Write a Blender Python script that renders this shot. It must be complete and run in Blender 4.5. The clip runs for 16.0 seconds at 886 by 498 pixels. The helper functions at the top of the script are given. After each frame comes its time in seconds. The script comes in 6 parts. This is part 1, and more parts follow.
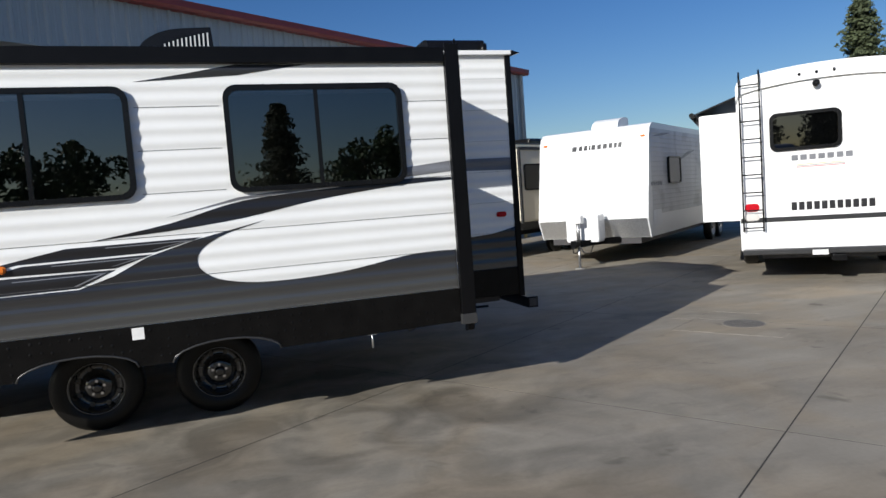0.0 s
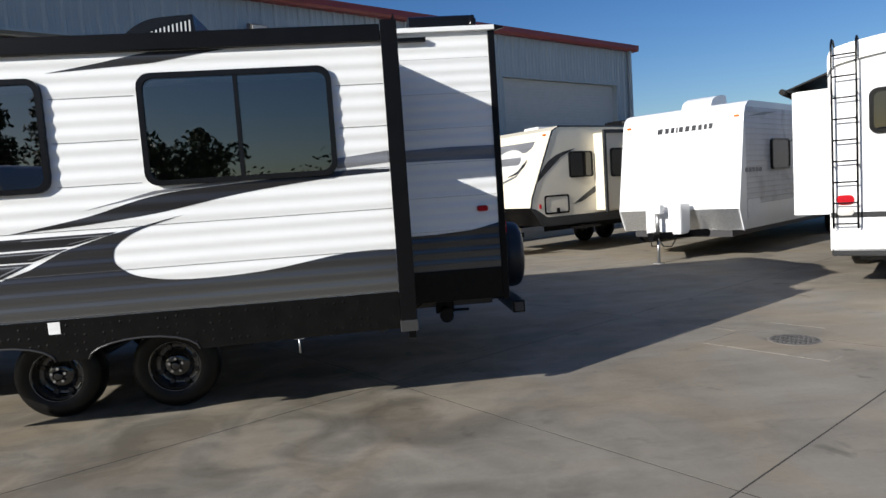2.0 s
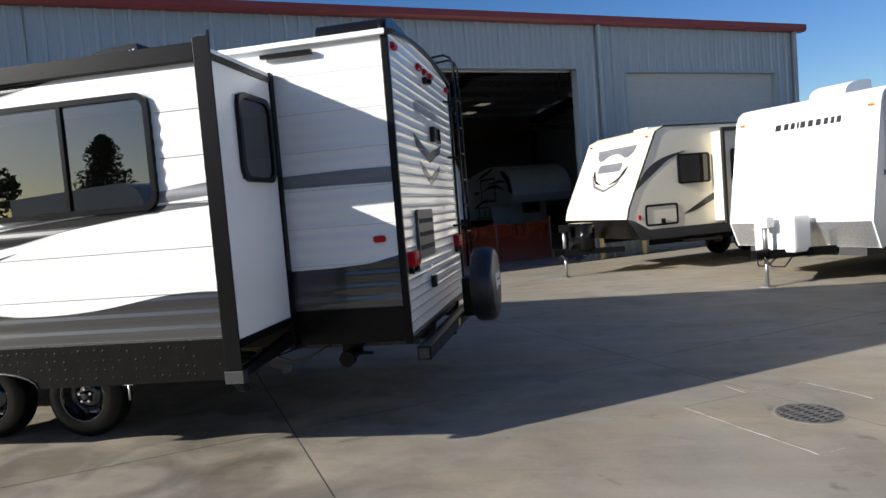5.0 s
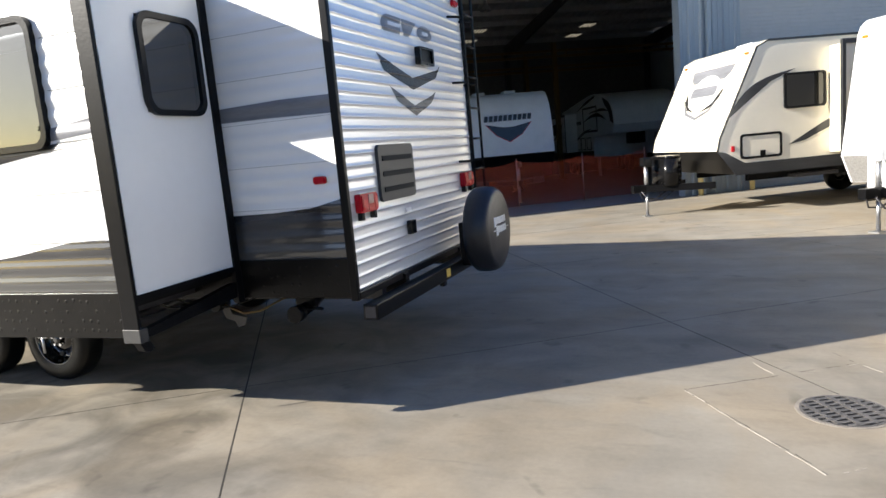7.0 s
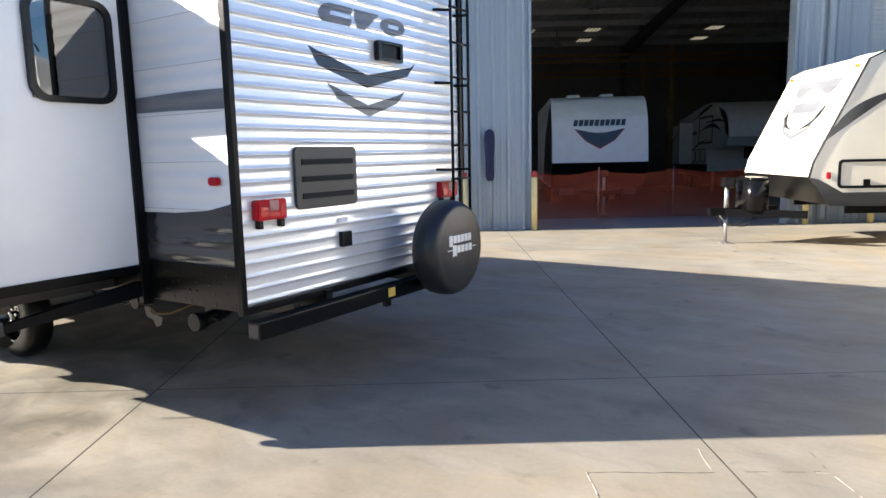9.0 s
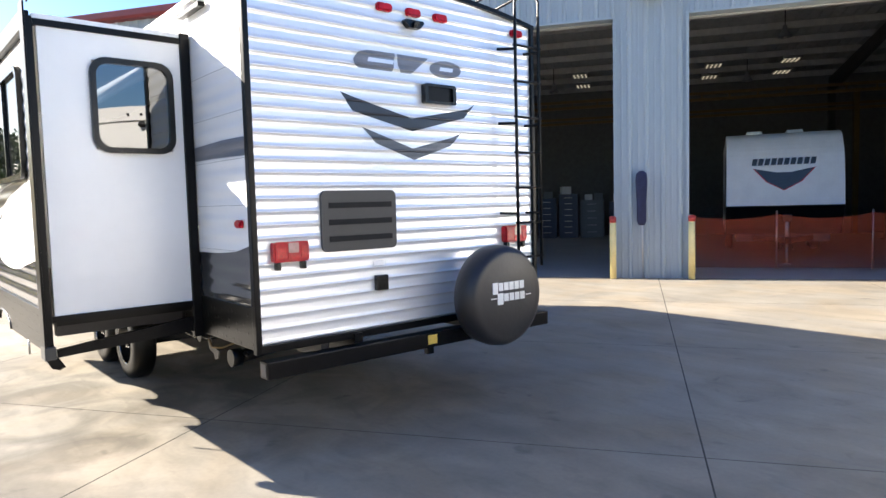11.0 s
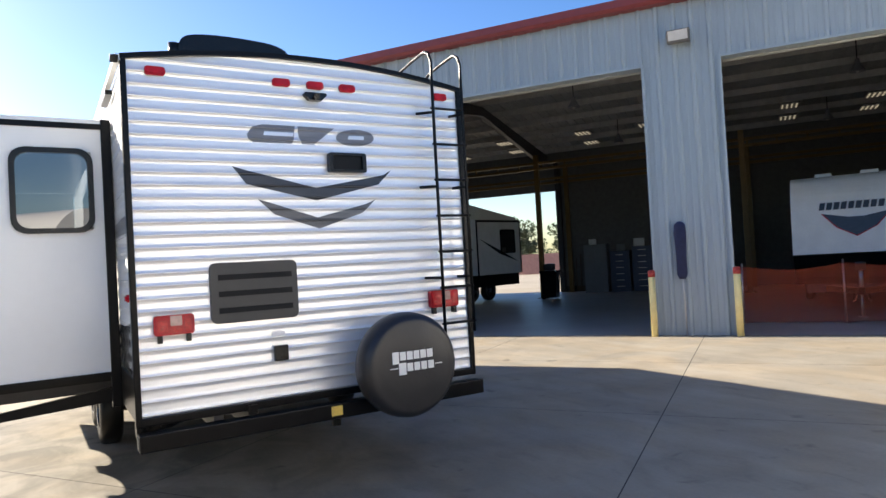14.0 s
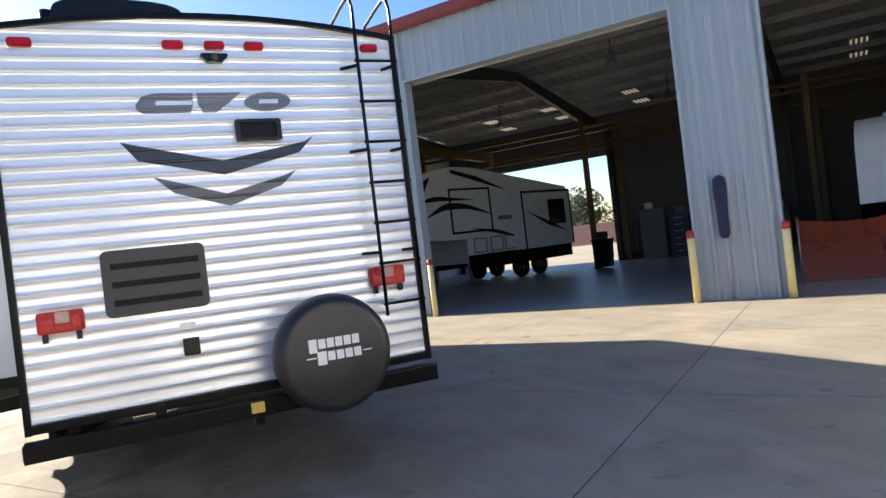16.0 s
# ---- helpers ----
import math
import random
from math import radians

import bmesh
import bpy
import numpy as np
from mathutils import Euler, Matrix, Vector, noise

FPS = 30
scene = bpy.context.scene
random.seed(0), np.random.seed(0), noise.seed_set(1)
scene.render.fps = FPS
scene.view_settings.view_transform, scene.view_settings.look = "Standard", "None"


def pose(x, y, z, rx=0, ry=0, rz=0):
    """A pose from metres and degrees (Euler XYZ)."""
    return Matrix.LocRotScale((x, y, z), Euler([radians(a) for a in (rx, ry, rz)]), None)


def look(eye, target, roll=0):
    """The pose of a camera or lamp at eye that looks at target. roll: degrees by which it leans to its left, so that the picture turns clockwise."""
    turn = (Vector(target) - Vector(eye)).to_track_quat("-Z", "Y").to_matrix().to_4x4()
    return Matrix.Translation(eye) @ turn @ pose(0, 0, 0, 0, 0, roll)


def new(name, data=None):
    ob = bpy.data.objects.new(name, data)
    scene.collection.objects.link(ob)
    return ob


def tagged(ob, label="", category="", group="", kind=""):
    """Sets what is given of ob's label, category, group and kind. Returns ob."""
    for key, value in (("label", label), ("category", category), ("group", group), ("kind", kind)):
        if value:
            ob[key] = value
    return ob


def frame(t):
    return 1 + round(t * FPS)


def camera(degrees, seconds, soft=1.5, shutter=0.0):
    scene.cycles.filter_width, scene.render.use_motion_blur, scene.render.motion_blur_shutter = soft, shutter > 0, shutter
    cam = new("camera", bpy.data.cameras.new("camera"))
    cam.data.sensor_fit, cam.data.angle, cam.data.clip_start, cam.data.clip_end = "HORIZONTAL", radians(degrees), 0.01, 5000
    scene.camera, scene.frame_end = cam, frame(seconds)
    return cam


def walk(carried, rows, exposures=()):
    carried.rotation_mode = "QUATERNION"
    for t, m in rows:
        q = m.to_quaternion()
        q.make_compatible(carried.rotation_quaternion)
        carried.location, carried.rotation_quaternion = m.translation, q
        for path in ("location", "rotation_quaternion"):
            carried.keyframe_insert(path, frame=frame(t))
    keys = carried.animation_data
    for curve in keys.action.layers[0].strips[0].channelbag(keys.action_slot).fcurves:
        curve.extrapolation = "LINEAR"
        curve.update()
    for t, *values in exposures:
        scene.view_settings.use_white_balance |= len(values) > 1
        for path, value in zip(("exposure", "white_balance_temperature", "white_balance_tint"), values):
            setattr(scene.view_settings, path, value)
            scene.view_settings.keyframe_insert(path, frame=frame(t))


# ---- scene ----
cam = camera(67.5, 16.0)
PATH = [
    (0, (0.462, 0.306, 1.625), (1.049, 2.213, 1.477), -4.2),
    (0.5, (0.844, 0.256, 1.619), (1.357, 2.187, 1.512), -4.1),
    (1, (1.214, 0.234, 1.619), (1.576, 2.197, 1.498), -3.7),
    (1.5, (1.614, 0.403, 1.601), (1.898, 2.377, 1.447), -3.8),
    (2, (1.959, 0.531, 1.606), (2.145, 2.516, 1.436), -3.9),
    (2.5, (2.415, 0.616, 1.621), (2.408, 2.611, 1.484), -2.2),
    (3, (2.721, 0.77, 1.596), (2.605, 2.763, 1.478), -2.5),
    (3.5, (3.071, 1.004, 1.635), (2.874, 2.992, 1.542), -3.0),
    (4, (3.483, 1.109, 1.623), (3.227, 3.09, 1.533), -3.2),
    (4.2, (3.66, 1.152, 1.637), (3.377, 3.13, 1.544), -3.5),
    (6.3, (4.908, 1.964, 1.584), (4.308, 3.858, 1.353), -5.7),
    (6.5, (4.983, 2.078, 1.559), (4.346, 3.956, 1.303), -5.7),
    (7, (5.146, 2.444, 1.567), (4.389, 4.272, 1.274), -5.2),
    (7.5, (5.505, 2.679, 1.558), (4.661, 4.465, 1.242), -4.6),
    (8, (5.785, 2.891, 1.568), (4.888, 4.647, 1.233), -3.8),
    (8.5, (5.917, 3.217, 1.561), (4.943, 4.938, 1.26), -2.5),
    (8.7, (5.974, 3.367, 1.584), (4.955, 5.064, 1.293), -1.9),
    (10.8, (6.698, 4.319, 1.55), (5.219, 5.652, 1.366), -1.5),
    (11, (6.754, 4.439, 1.55), (5.221, 5.716, 1.41), -1.5),
    (11.5, (6.925, 4.656, 1.554), (5.294, 5.813, 1.495), -0.9),
    (12, (7.18, 4.82, 1.553), (5.488, 5.886, 1.54), -1.2),
    (12.5, (7.373, 4.966, 1.585), (5.64, 5.963, 1.586), -1.1),
    (13, (7.537, 5.285, 1.577), (5.811, 6.296, 1.589), -1.5),
    (13.5, (7.579, 5.449, 1.582), (5.863, 6.477, 1.602), -2.0),
    (14, (7.47, 5.635, 1.575), (5.758, 6.668, 1.612), -3.2),
    (14.5, (7.377, 5.845, 1.566), (5.638, 6.832, 1.615), -3.8),
    (15, (7.452, 6.157, 1.528), (5.712, 7.141, 1.582), -5.4),
    (15.5, (7.458, 6.45, 1.487), (5.68, 7.364, 1.483), -5.6),
    (16, (7.369, 6.746, 1.447), (5.552, 7.583, 1.436), -6.8),
]
walk(cam, [(t, look(eye, target, roll)) for t, eye, target, roll in PATH],
     exposures=((0.0, 0.10, 6000, 10), (2.0, 0.22, 6050, 10), (4.2, 0.36, 6100, 10), (6.4, 1.15, 6300, 10), (8.5, 1.68, 6500, 10), (11.0, 2.1, 6600, 11), (12.2, 1.87, 6800, 11), (13.5, 1.71, 6850, 11), (16.0, 1.81, 6900, 11)))

# ---------- light ----------
SUN = Vector((1.95, 1.29, -1.0)).normalized()      # the way the sunlight travels
world = bpy.data.worlds.new("sky")
scene.world = world
world.use_nodes = True
wn = world.node_tree
sky = wn.nodes.new("ShaderNodeTexSky")
sky.sky_type, sky.sun_disc = "NISHITA", False
sky.sun_elevation = math.asin(-SUN.z)
sky.sun_rotation = math.atan2(-SUN.x, -SUN.y)
sky.air_density, sky.dust_density, sky.ozone_density = 1.0, 0.8, 2.8
tone = wn.nodes.new("ShaderNodeHueSaturation")
tone.inputs["Hue"].default_value, tone.inputs["Saturation"].default_value = 0.512, 1.29
wn.links.new(sky.outputs[0], tone.inputs["Color"])
wn.links.new(tone.outputs[0], wn.nodes["Background"].inputs[0])
wn.nodes["Background"].inputs[1].default_value = 0.077
sun = new("sun", bpy.data.lights.new("sun", "SUN"))
sun.data.energy, sun.data.angle, sun.data.color = 5.4, radians(0.5), (1.0, 0.93, 0.82)
sun.matrix_world = look((-30, -20, 20), Vector((-30, -20, 20)) + SUN)


# ---------- materials ----------
def material(name, color, rough=0.5, metal=0.0, vary=0.12, scale=6.0, bump=0.0, bump_scale=60.0, spec=0.5, island=0.0, coat=0.0, stretch=(1, 1, 1), dirt=None):
    m = bpy.data.materials.new(name)
    m.use_nodes = True
    nt = m.node_tree
    p = nt.nodes["Principled BSDF"]
    p.inputs["Roughness"].default_value, p.inputs["Metallic"].default_value = rough, metal
    p.inputs["Specular IOR Level"].default_value = spec
    p.inputs["Coat Weight"].default_value = coat
    tc = nt.nodes.new("ShaderNodeTexCoord")
    mp = nt.nodes.new("ShaderNodeMapping")
    mp.inputs["Scale"].default_value = stretch
    nt.links.new(tc.outputs["Object"], mp.inputs[0])
    n1 = nt.nodes.new("ShaderNodeTexNoise")
    n1.inputs["Scale"].default_value, n1.inputs["Detail"].default_value = scale, 6
    n2 = nt.nodes.new("ShaderNodeTexNoise")
    n2.inputs["Scale"].default_value, n2.inputs["Detail"].default_value = scale * 9, 4
    for n in (n1, n2):
        nt.links.new(mp.outputs[0], n.inputs["Vector"])
    add = nt.nodes.new("ShaderNodeMath")
    add.operation = "MULTIPLY_ADD"
    add.inputs[1].default_value = 0.4
    nt.links.new(n2.outputs[0], add.inputs[0])
    nt.links.new(n1.outputs[0], add.inputs[2])
    mr = nt.nodes.new("ShaderNodeMapRange")
    mr.inputs[1].default_value, mr.inputs[2].default_value = 0.4, 1.0
    mr.inputs[3].default_value, mr.inputs[4].default_value = 1 - vary, 1 + vary
    nt.links.new(add.outputs[0], mr.inputs[0])
    out = mr.outputs[0]
    if island:
        oi = nt.nodes.new("ShaderNodeObjectInfo")
        m2 = nt.nodes.new("ShaderNodeMapRange")
        m2.inputs[3].default_value, m2.inputs[4].default_value = 1 - island, 1 + island
        nt.links.new(oi.outputs["Random"], m2.inputs[0])
        mm = nt.nodes.new("ShaderNodeMath")
        mm.operation = "MULTIPLY"
        nt.links.new(out, mm.inputs[0]), nt.links.new(m2.outputs[0], mm.inputs[1])
        out = mm.outputs[0]
    mix = nt.nodes.new("ShaderNodeVectorMath")
    mix.operation = "SCALE"
    mix.inputs[0].default_value = color
    nt.links.new(out, mix.inputs["Scale"])
    col = mix.outputs[0]
    if dirt:                                        # dark stains with a shape of their own
        n3 = nt.nodes.new("ShaderNodeTexNoise")
        n3.inputs["Scale"].default_value, n3.inputs["Detail"].default_value, n3.inputs["Distortion"].default_value = dirt[1], 5, 0.6
        nt.links.new(tc.outputs["Object"], n3.inputs["Vector"])
        r3 = nt.nodes.new("ShaderNodeMapRange")
        r3.inputs[1].default_value, r3.inputs[2].default_value = dirt[2], dirt[2] + 0.16
        nt.links.new(n3.outputs[0], r3.inputs[0])
        k = nt.nodes.new("ShaderNodeMath")
        k.operation = "MULTIPLY"
        k.inputs[1].default_value = dirt[3]
        nt.links.new(r3.outputs[0], k.inputs[0])
        mx = nt.nodes.new("ShaderNodeMix")
        mx.data_type = "RGBA"
        nt.links.new(k.outputs[0], mx.inputs[0])
        nt.links.new(col, mx.inputs[6])
        mx.inputs[7].default_value = (*dirt[0], 1)
        col = mx.outputs[2]
    nt.links.new(col, p.inputs["Base Color"])
    if bump:
        b = nt.nodes.new("ShaderNodeBump")
        b.inputs["Strength"].default_value, b.inputs["Distance"].default_value = bump, 0.01
        n4 = nt.nodes.new("ShaderNodeTexNoise")
        n4.inputs["Scale"].default_value, n4.inputs["Detail"].default_value = bump_scale, 3
        nt.links.new(mp.outputs[0], n4.inputs["Vector"])
        nt.links.new(n4.outputs[0], b.inputs["Height"])
        nt.links.new(b.outputs[0], p.inputs["Normal"])
    return m


def glass(name, tint, gloss=1.6, rough=0.0):
    """A tinted pane: clear reflection over a dark see-through sheet."""
    m = bpy.data.materials.new(name)
    m.use_nodes = True
    nt = m.node_tree
    nt.nodes.remove(nt.nodes["Principled BSDF"])
    t = nt.nodes.new("ShaderNodeBsdfTransparent")
    t.inputs[0].default_value = (*tint, 1)
    g = nt.nodes.new("ShaderNodeBsdfGlossy")
    g.inputs["Roughness"].default_value = rough
    f = nt.nodes.new("ShaderNodeFresnel")
    f.inputs[0].default_value = gloss
    mx = nt.nodes.new("ShaderNodeMixShader")
    nt.links.new(f.outputs[0], mx.inputs[0]), nt.links.new(t.outputs[0], mx.inputs[1]), nt.links.new(g.outputs[0], mx.inputs[2])
    nt.links.new(mx.outputs[0], nt.nodes["Material Output"].inputs[0])
    return m


def glow(name, color, strength):
    m = bpy.data.materials.new(name)
    m.use_nodes = True
    p = m.node_tree.nodes["Principled BSDF"]
    p.inputs["Emission Color"].default_value, p.inputs["Emission Strength"].default_value = (*color, 1), strength
    return m


def concrete_material():
    """Trowelled concrete: broad tone, cloudy stains, dark oil spots, pale scuffs and fine grit, in world metres."""
    m = bpy.data.materials.new("concrete")
    m.use_nodes = True
    nt = m.node_tree
    p = nt.nodes["Principled BSDF"]
    geo = nt.nodes.new("ShaderNodeNewGeometry")

    def noise_at(scale, detail, distort=0.0, stretch=None):
        n = nt.nodes.new("ShaderNodeTexNoise")
        n.inputs["Scale"].default_value, n.inputs["Detail"].default_value, n.inputs["Distortion"].default_value = scale, detail, distort
        src = geo.outputs["Position"]
        if stretch:
            mp = nt.nodes.new("ShaderNodeMapping")
            mp.inputs["Scale"].default_value, mp.inputs["Rotation"].default_value = stretch, (0, 0, radians(-33.8))
            nt.links.new(src, mp.inputs[0])
            src = mp.outputs[0]
        nt.links.new(src, n.inputs["Vector"])
        return n.outputs[0]

    def ramp(sock, a, b, c, d):
        r = nt.nodes.new("ShaderNodeMapRange")
        for k, v in enumerate((a, b, c, d)):
            r.inputs[k + 1].default_value = v
        nt.links.new(sock, r.inputs[0])
        return r.outputs[0]

    def times(a, b):
        x = nt.nodes.new("ShaderNodeMath")
        x.operation = "MULTIPLY"
        nt.links.new(a, x.inputs[0]), nt.links.new(b, x.inputs[1])
        return x.outputs[0]

    tone = ramp(noise_at(0.22, 3), 0.3, 0.7, 0.86, 1.10)
    tone = times(tone, ramp(noise_at(1.1, 7, 0.8), 0.32, 0.68, 0.88, 1.10))
    tone = times(tone, ramp(noise_at(2.2, 5, 0.3, (0.25, 1.6, 1)), 0.35, 0.7, 0.92, 1.06))
    tone = times(tone, ramp(noise_at(30, 5), 0.3, 0.7, 0.96, 1.04))
    tone = times(tone, ramp(noise_at(5.5, 5, 1.0, (0.5, 1.3, 1)), 0.55, 0.75, 1.0, 0.86))
    tone = times(tone, ramp(noise_at(2.6, 3, 0.4), 0.66, 0.75, 1.0, 0.62))
    tone = times(tone, ramp(noise_at(0.62, 6, 1.4), 0.56, 0.72, 1.0, 0.76))
    far = nt.nodes.new("ShaderNodeVectorMath")      # drips and tyre dirt beside the parked trailer, also deepening the shade there
    far.operation = "DISTANCE"
    far.inputs[1].default_value = (0.9, 5.6, 0.0)
    nt.links.new(geo.outputs["Position"], far.inputs[0])
    dirt = times(ramp(far.outputs["Value"], 1.0, 4.2, 1.0, 0.0), ramp(noise_at(1.5, 6, 1.2), 0.36, 0.60, 0.0, 1.0))
    tone = times(tone, ramp(dirt, 0.0, 1.0, 1.0, 0.58))
    oi = nt.nodes.new("ShaderNodeObjectInfo")
    tone = times(tone, ramp(oi.outputs["Random"], 0.0, 1.0, 0.95, 1.05))
    mix = nt.nodes.new("ShaderNodeVectorMath")
    mix.operation = "SCALE"
    hue = nt.nodes.new("ShaderNodeMix")
    hue.data_type = "RGBA"
    hue.inputs[6].default_value, hue.inputs[7].default_value = (0.272, 0.246, 0.200, 1), (0.285, 0.240, 0.176, 1)
    nt.links.new(ramp(noise_at(0.9, 5, 0.9), 0.42, 0.66, 0.0, 1.0), hue.inputs[0])
    nt.links.new(hue.outputs[2], mix.inputs[0])
    nt.links.new(tone, mix.inputs["Scale"])
    nt.links.new(mix.outputs[0], p.inputs["Base Color"])
    nt.links.new(ramp(noise_at(1.3, 4), 0.3, 0.7, 0.68, 0.92), p.inputs["Roughness"])
    p.inputs["Specular IOR Level"].default_value = 0.3
    b = nt.nodes.new("ShaderNodeBump")
    b.inputs["Strength"].default_value, b.inputs["Distance"].default_value = 0.12, 0.006
    nt.links.new(noise_at(55, 6), b.inputs["Height"])
    nt.links.new(b.outputs[0], p.inputs["Normal"])
    return m


CONCRETE = concrete_material()
GROUND = material("worn_ground", (0.31, 0.275, 0.22), 0.9, vary=0.2, scale=0.3, bump=0.2, spec=0.2)
JOINT = material("joint_filler", (0.04, 0.036, 0.03), 0.9)
SHOP_FLOOR = material("sealed_floor", (0.33, 0.32, 0.30), 0.42, vary=0.15, scale=0.8, bump=0.05)
WHITE = material("white_siding", (0.77, 0.775, 0.76), 0.30, vary=0.03, scale=2.0, bump=0.02, coat=0.15)
REARWHITE = material("white_aluminium", (0.79, 0.79, 0.785), 0.24, metal=0.36, vary=0.03, scale=2.0, bump=0.015)
GEL = material("white_fibreglass", (0.80, 0.80, 0.79), 0.28, vary=0.03, scale=1.5, coat=0.3, bump=0.3, bump_scale=3.5)
CREAM = material("cream_fibreglass", (0.76, 0.70, 0.56), 0.3, vary=0.04, scale=1.5, coat=0.2)
DULL = material("weathered_white", (0.72, 0.73, 0.73), 0.45, vary=0.08, scale=3.0)
BLACK = material("black_trim", (0.0045, 0.0045, 0.005), 0.3, spec=0.14, vary=0.25, scale=8, bump=0.05)
SATIN = material("black_moulded_plastic", (0.006, 0.006, 0.0065), 0.2, spec=0.25, vary=0.2, scale=9, bump=0.1, bump_scale=150)
SKIRT = material("black_skirt", (0.0045, 0.0042, 0.004), 0.3, spec=0.16, vary=0.4, scale=10, bump=0.12, bump_scale=120, dirt=((0.012, 0.011, 0.010), 16, 0.66, 0.4))
DECAL = material("black_decal", (0.014, 0.014, 0.016), 0.3, vary=0.15)
GREY = material("charcoal_decal", (0.045, 0.046, 0.048), 0.24, metal=0.35, vary=0.15, stretch=(0.3, 1, 3))
FADE = material("charcoal_sheen_fade", (0.05, 0.05, 0.052), 0.2, metal=0.3, vary=0.15, stretch=(0.3, 1, 3), coat=0.5)
MIDGREY = material("grey_decal", (0.16, 0.165, 0.18), 0.3, vary=0.3, stretch=(0.4, 0.4, 4))
SEAM = material("seam_groove_shade", (0.07, 0.07, 0.07), 0.6)
STEEL = material("galvanised_steel", (0.5, 0.5, 0.5), 0.35, metal=0.9, vary=0.15)
RIM = material("black_enamel_rim", (0.012, 0.012, 0.013), 0.16, spec=0.7, vary=0.1, coat=0.8)
CHROME = material("chrome", (0.75, 0.75, 0.76), 0.12, metal=1.0)
RUBBER = material("tyre_rubber", (0.006, 0.0058, 0.0055), 0.36, spec=0.24, vary=0.3, scale=12, bump=0.15, bump_scale=80)
VINYL = material("black_vinyl_cover", (0.016, 0.016, 0.018), 0.42, vary=0.2, scale=6, bump=0.15, bump_scale=25)
LENS_RED = material("red_lens", (0.42, 0.008, 0.016), 0.2, spec=0.2, vary=0.3, scale=30)
LENS_AMBERRED = material("bright_red_lens", (0.52, 0.010, 0.014), 0.14, spec=0.5, vary=0.35, scale=60, bump=0.3, bump_scale=90)
LENS_AMBER = material("amber_lens", (0.7, 0.18, 0.02), 0.15, coat=0.5)
LENS_CLEAR = material("clear_lens", (0.6, 0.58, 0.55), 0.1, coat=0.5)
PAPER = material("white_sticker", (0.75, 0.75, 0.73), 0.5)
YELLOW = material("yellow_paint", (0.72, 0.50, 0.10), 0.5, vary=0.15, dirt=((0.3, 0.22, 0.1), 6, 0.62, 0.4))
PALEYELLOW = material("pale_yellow_paint", (0.80, 0.66, 0.30), 0.5, vary=0.1, dirt=((0.4, 0.33, 0.2), 6, 0.62, 0.4))
REDPAINT = material("red_paint", (0.42, 0.045, 0.035), 0.5, vary=0.15)
FASCIA = material("maroon_gutter", (0.21, 0.035, 0.035), 0.45, vary=0.12)
CLAD = material("blue_grey_cladding", (0.325, 0.378, 0.412), 0.42, vary=0.07, scale=1.2, stretch=(1, 1, 0.25))
# inner wall colour is darkened to carry the shade inside the bays
CLAD_IN = material("shade_dark_inner_wall", (0.11, 0.11, 0.11), 0.8, vary=0.2)
ROOFIN = material("roof_underside", (0.36, 0.355, 0.34), 0.7, vary=0.2)
ROLLER = material("white_roller_door", (0.44, 0.45, 0.44), 0.45, vary=0.05)
DARKSTEEL = material("dark_painted_steel", (0.035, 0.033, 0.035), 0.5, vary=0.3)
BEAM = material("yellow_crane_steel", (0.14, 0.080, 0.015), 0.5, vary=0.2)
CABINET = material("grey_cabinet", (0.16, 0.17, 0.18), 0.5, vary=0.1)
BLUEBOX = material("dark_blue_cabinet", (0.03, 0.04, 0.08), 0.4, vary=0.2)
NAVY = material("navy_canvas", (0.015, 0.02, 0.06), 0.8, vary=0.3, scale=14)
LEAF = material("leaf_green", (0.05, 0.085, 0.022), 0.6, vary=0.5, scale=1.5)
LEAF_LIGHT = material("leaf_yellow_green", (0.12, 0.15, 0.03), 0.6, vary=0.45, scale=1.5)
NEEDLE = material("conifer_green", (0.055, 0.070, 0.030), 0.7, vary=0.5, scale=1.5)
BARK = material("bark", (0.09, 0.065, 0.045), 0.9, vary=0.3, bump=0.4)
SOIL = material("bank_soil", (0.12, 0.10, 0.06), 0.95, vary=0.3, scale=1.2, bump=0.4)
INSIDE = material("beige_lining", (0.30, 0.26, 0.21), 0.7, vary=0.1)
DIAMOND = material("diamond_plate", (0.62, 0.63, 0.64), 0.28, metal=0.85, vary=0.25, scale=40)
PANE = glass("tinted_pane", (0.16, 0.17, 0.18), 2.35)
PANE_DARK = glass("dark_tinted_pane", (0.04, 0.042, 0.045), 1.8)
TUBE = glow("lamp_tube", (1.0, 0.86, 0.62), 0.09)
FENCEGREY = material("grey_fence_slat", (0.13, 0.135, 0.14), 0.7, vary=0.15, island=0.12)
PINK = material("dusty_red_wall", (0.36, 0.19, 0.16), 0.85, vary=0.15)


def net_material():
    m = bpy.data.materials.new("orange_net")
    m.use_nodes = True
    nt = m.node_tree
    p = nt.nodes["Principled BSDF"]
    p.inputs["Base Color"].default_value, p.inputs["Roughness"].default_value = (0.42, 0.06, 0.014, 1), 0.6
    t = nt.nodes.new("ShaderNodeBsdfTransparent")
    mx = nt.nodes.new("ShaderNodeMixShader")
    mx.inputs[0].default_value = 0.42
    nt.links.new(t.outputs[0], mx.inputs[1]), nt.links.new(p.outputs[0], mx.inputs[2])
    nt.links.new(mx.outputs[0], nt.nodes["Material Output"].inputs[0])
    return m


NET = net_material()


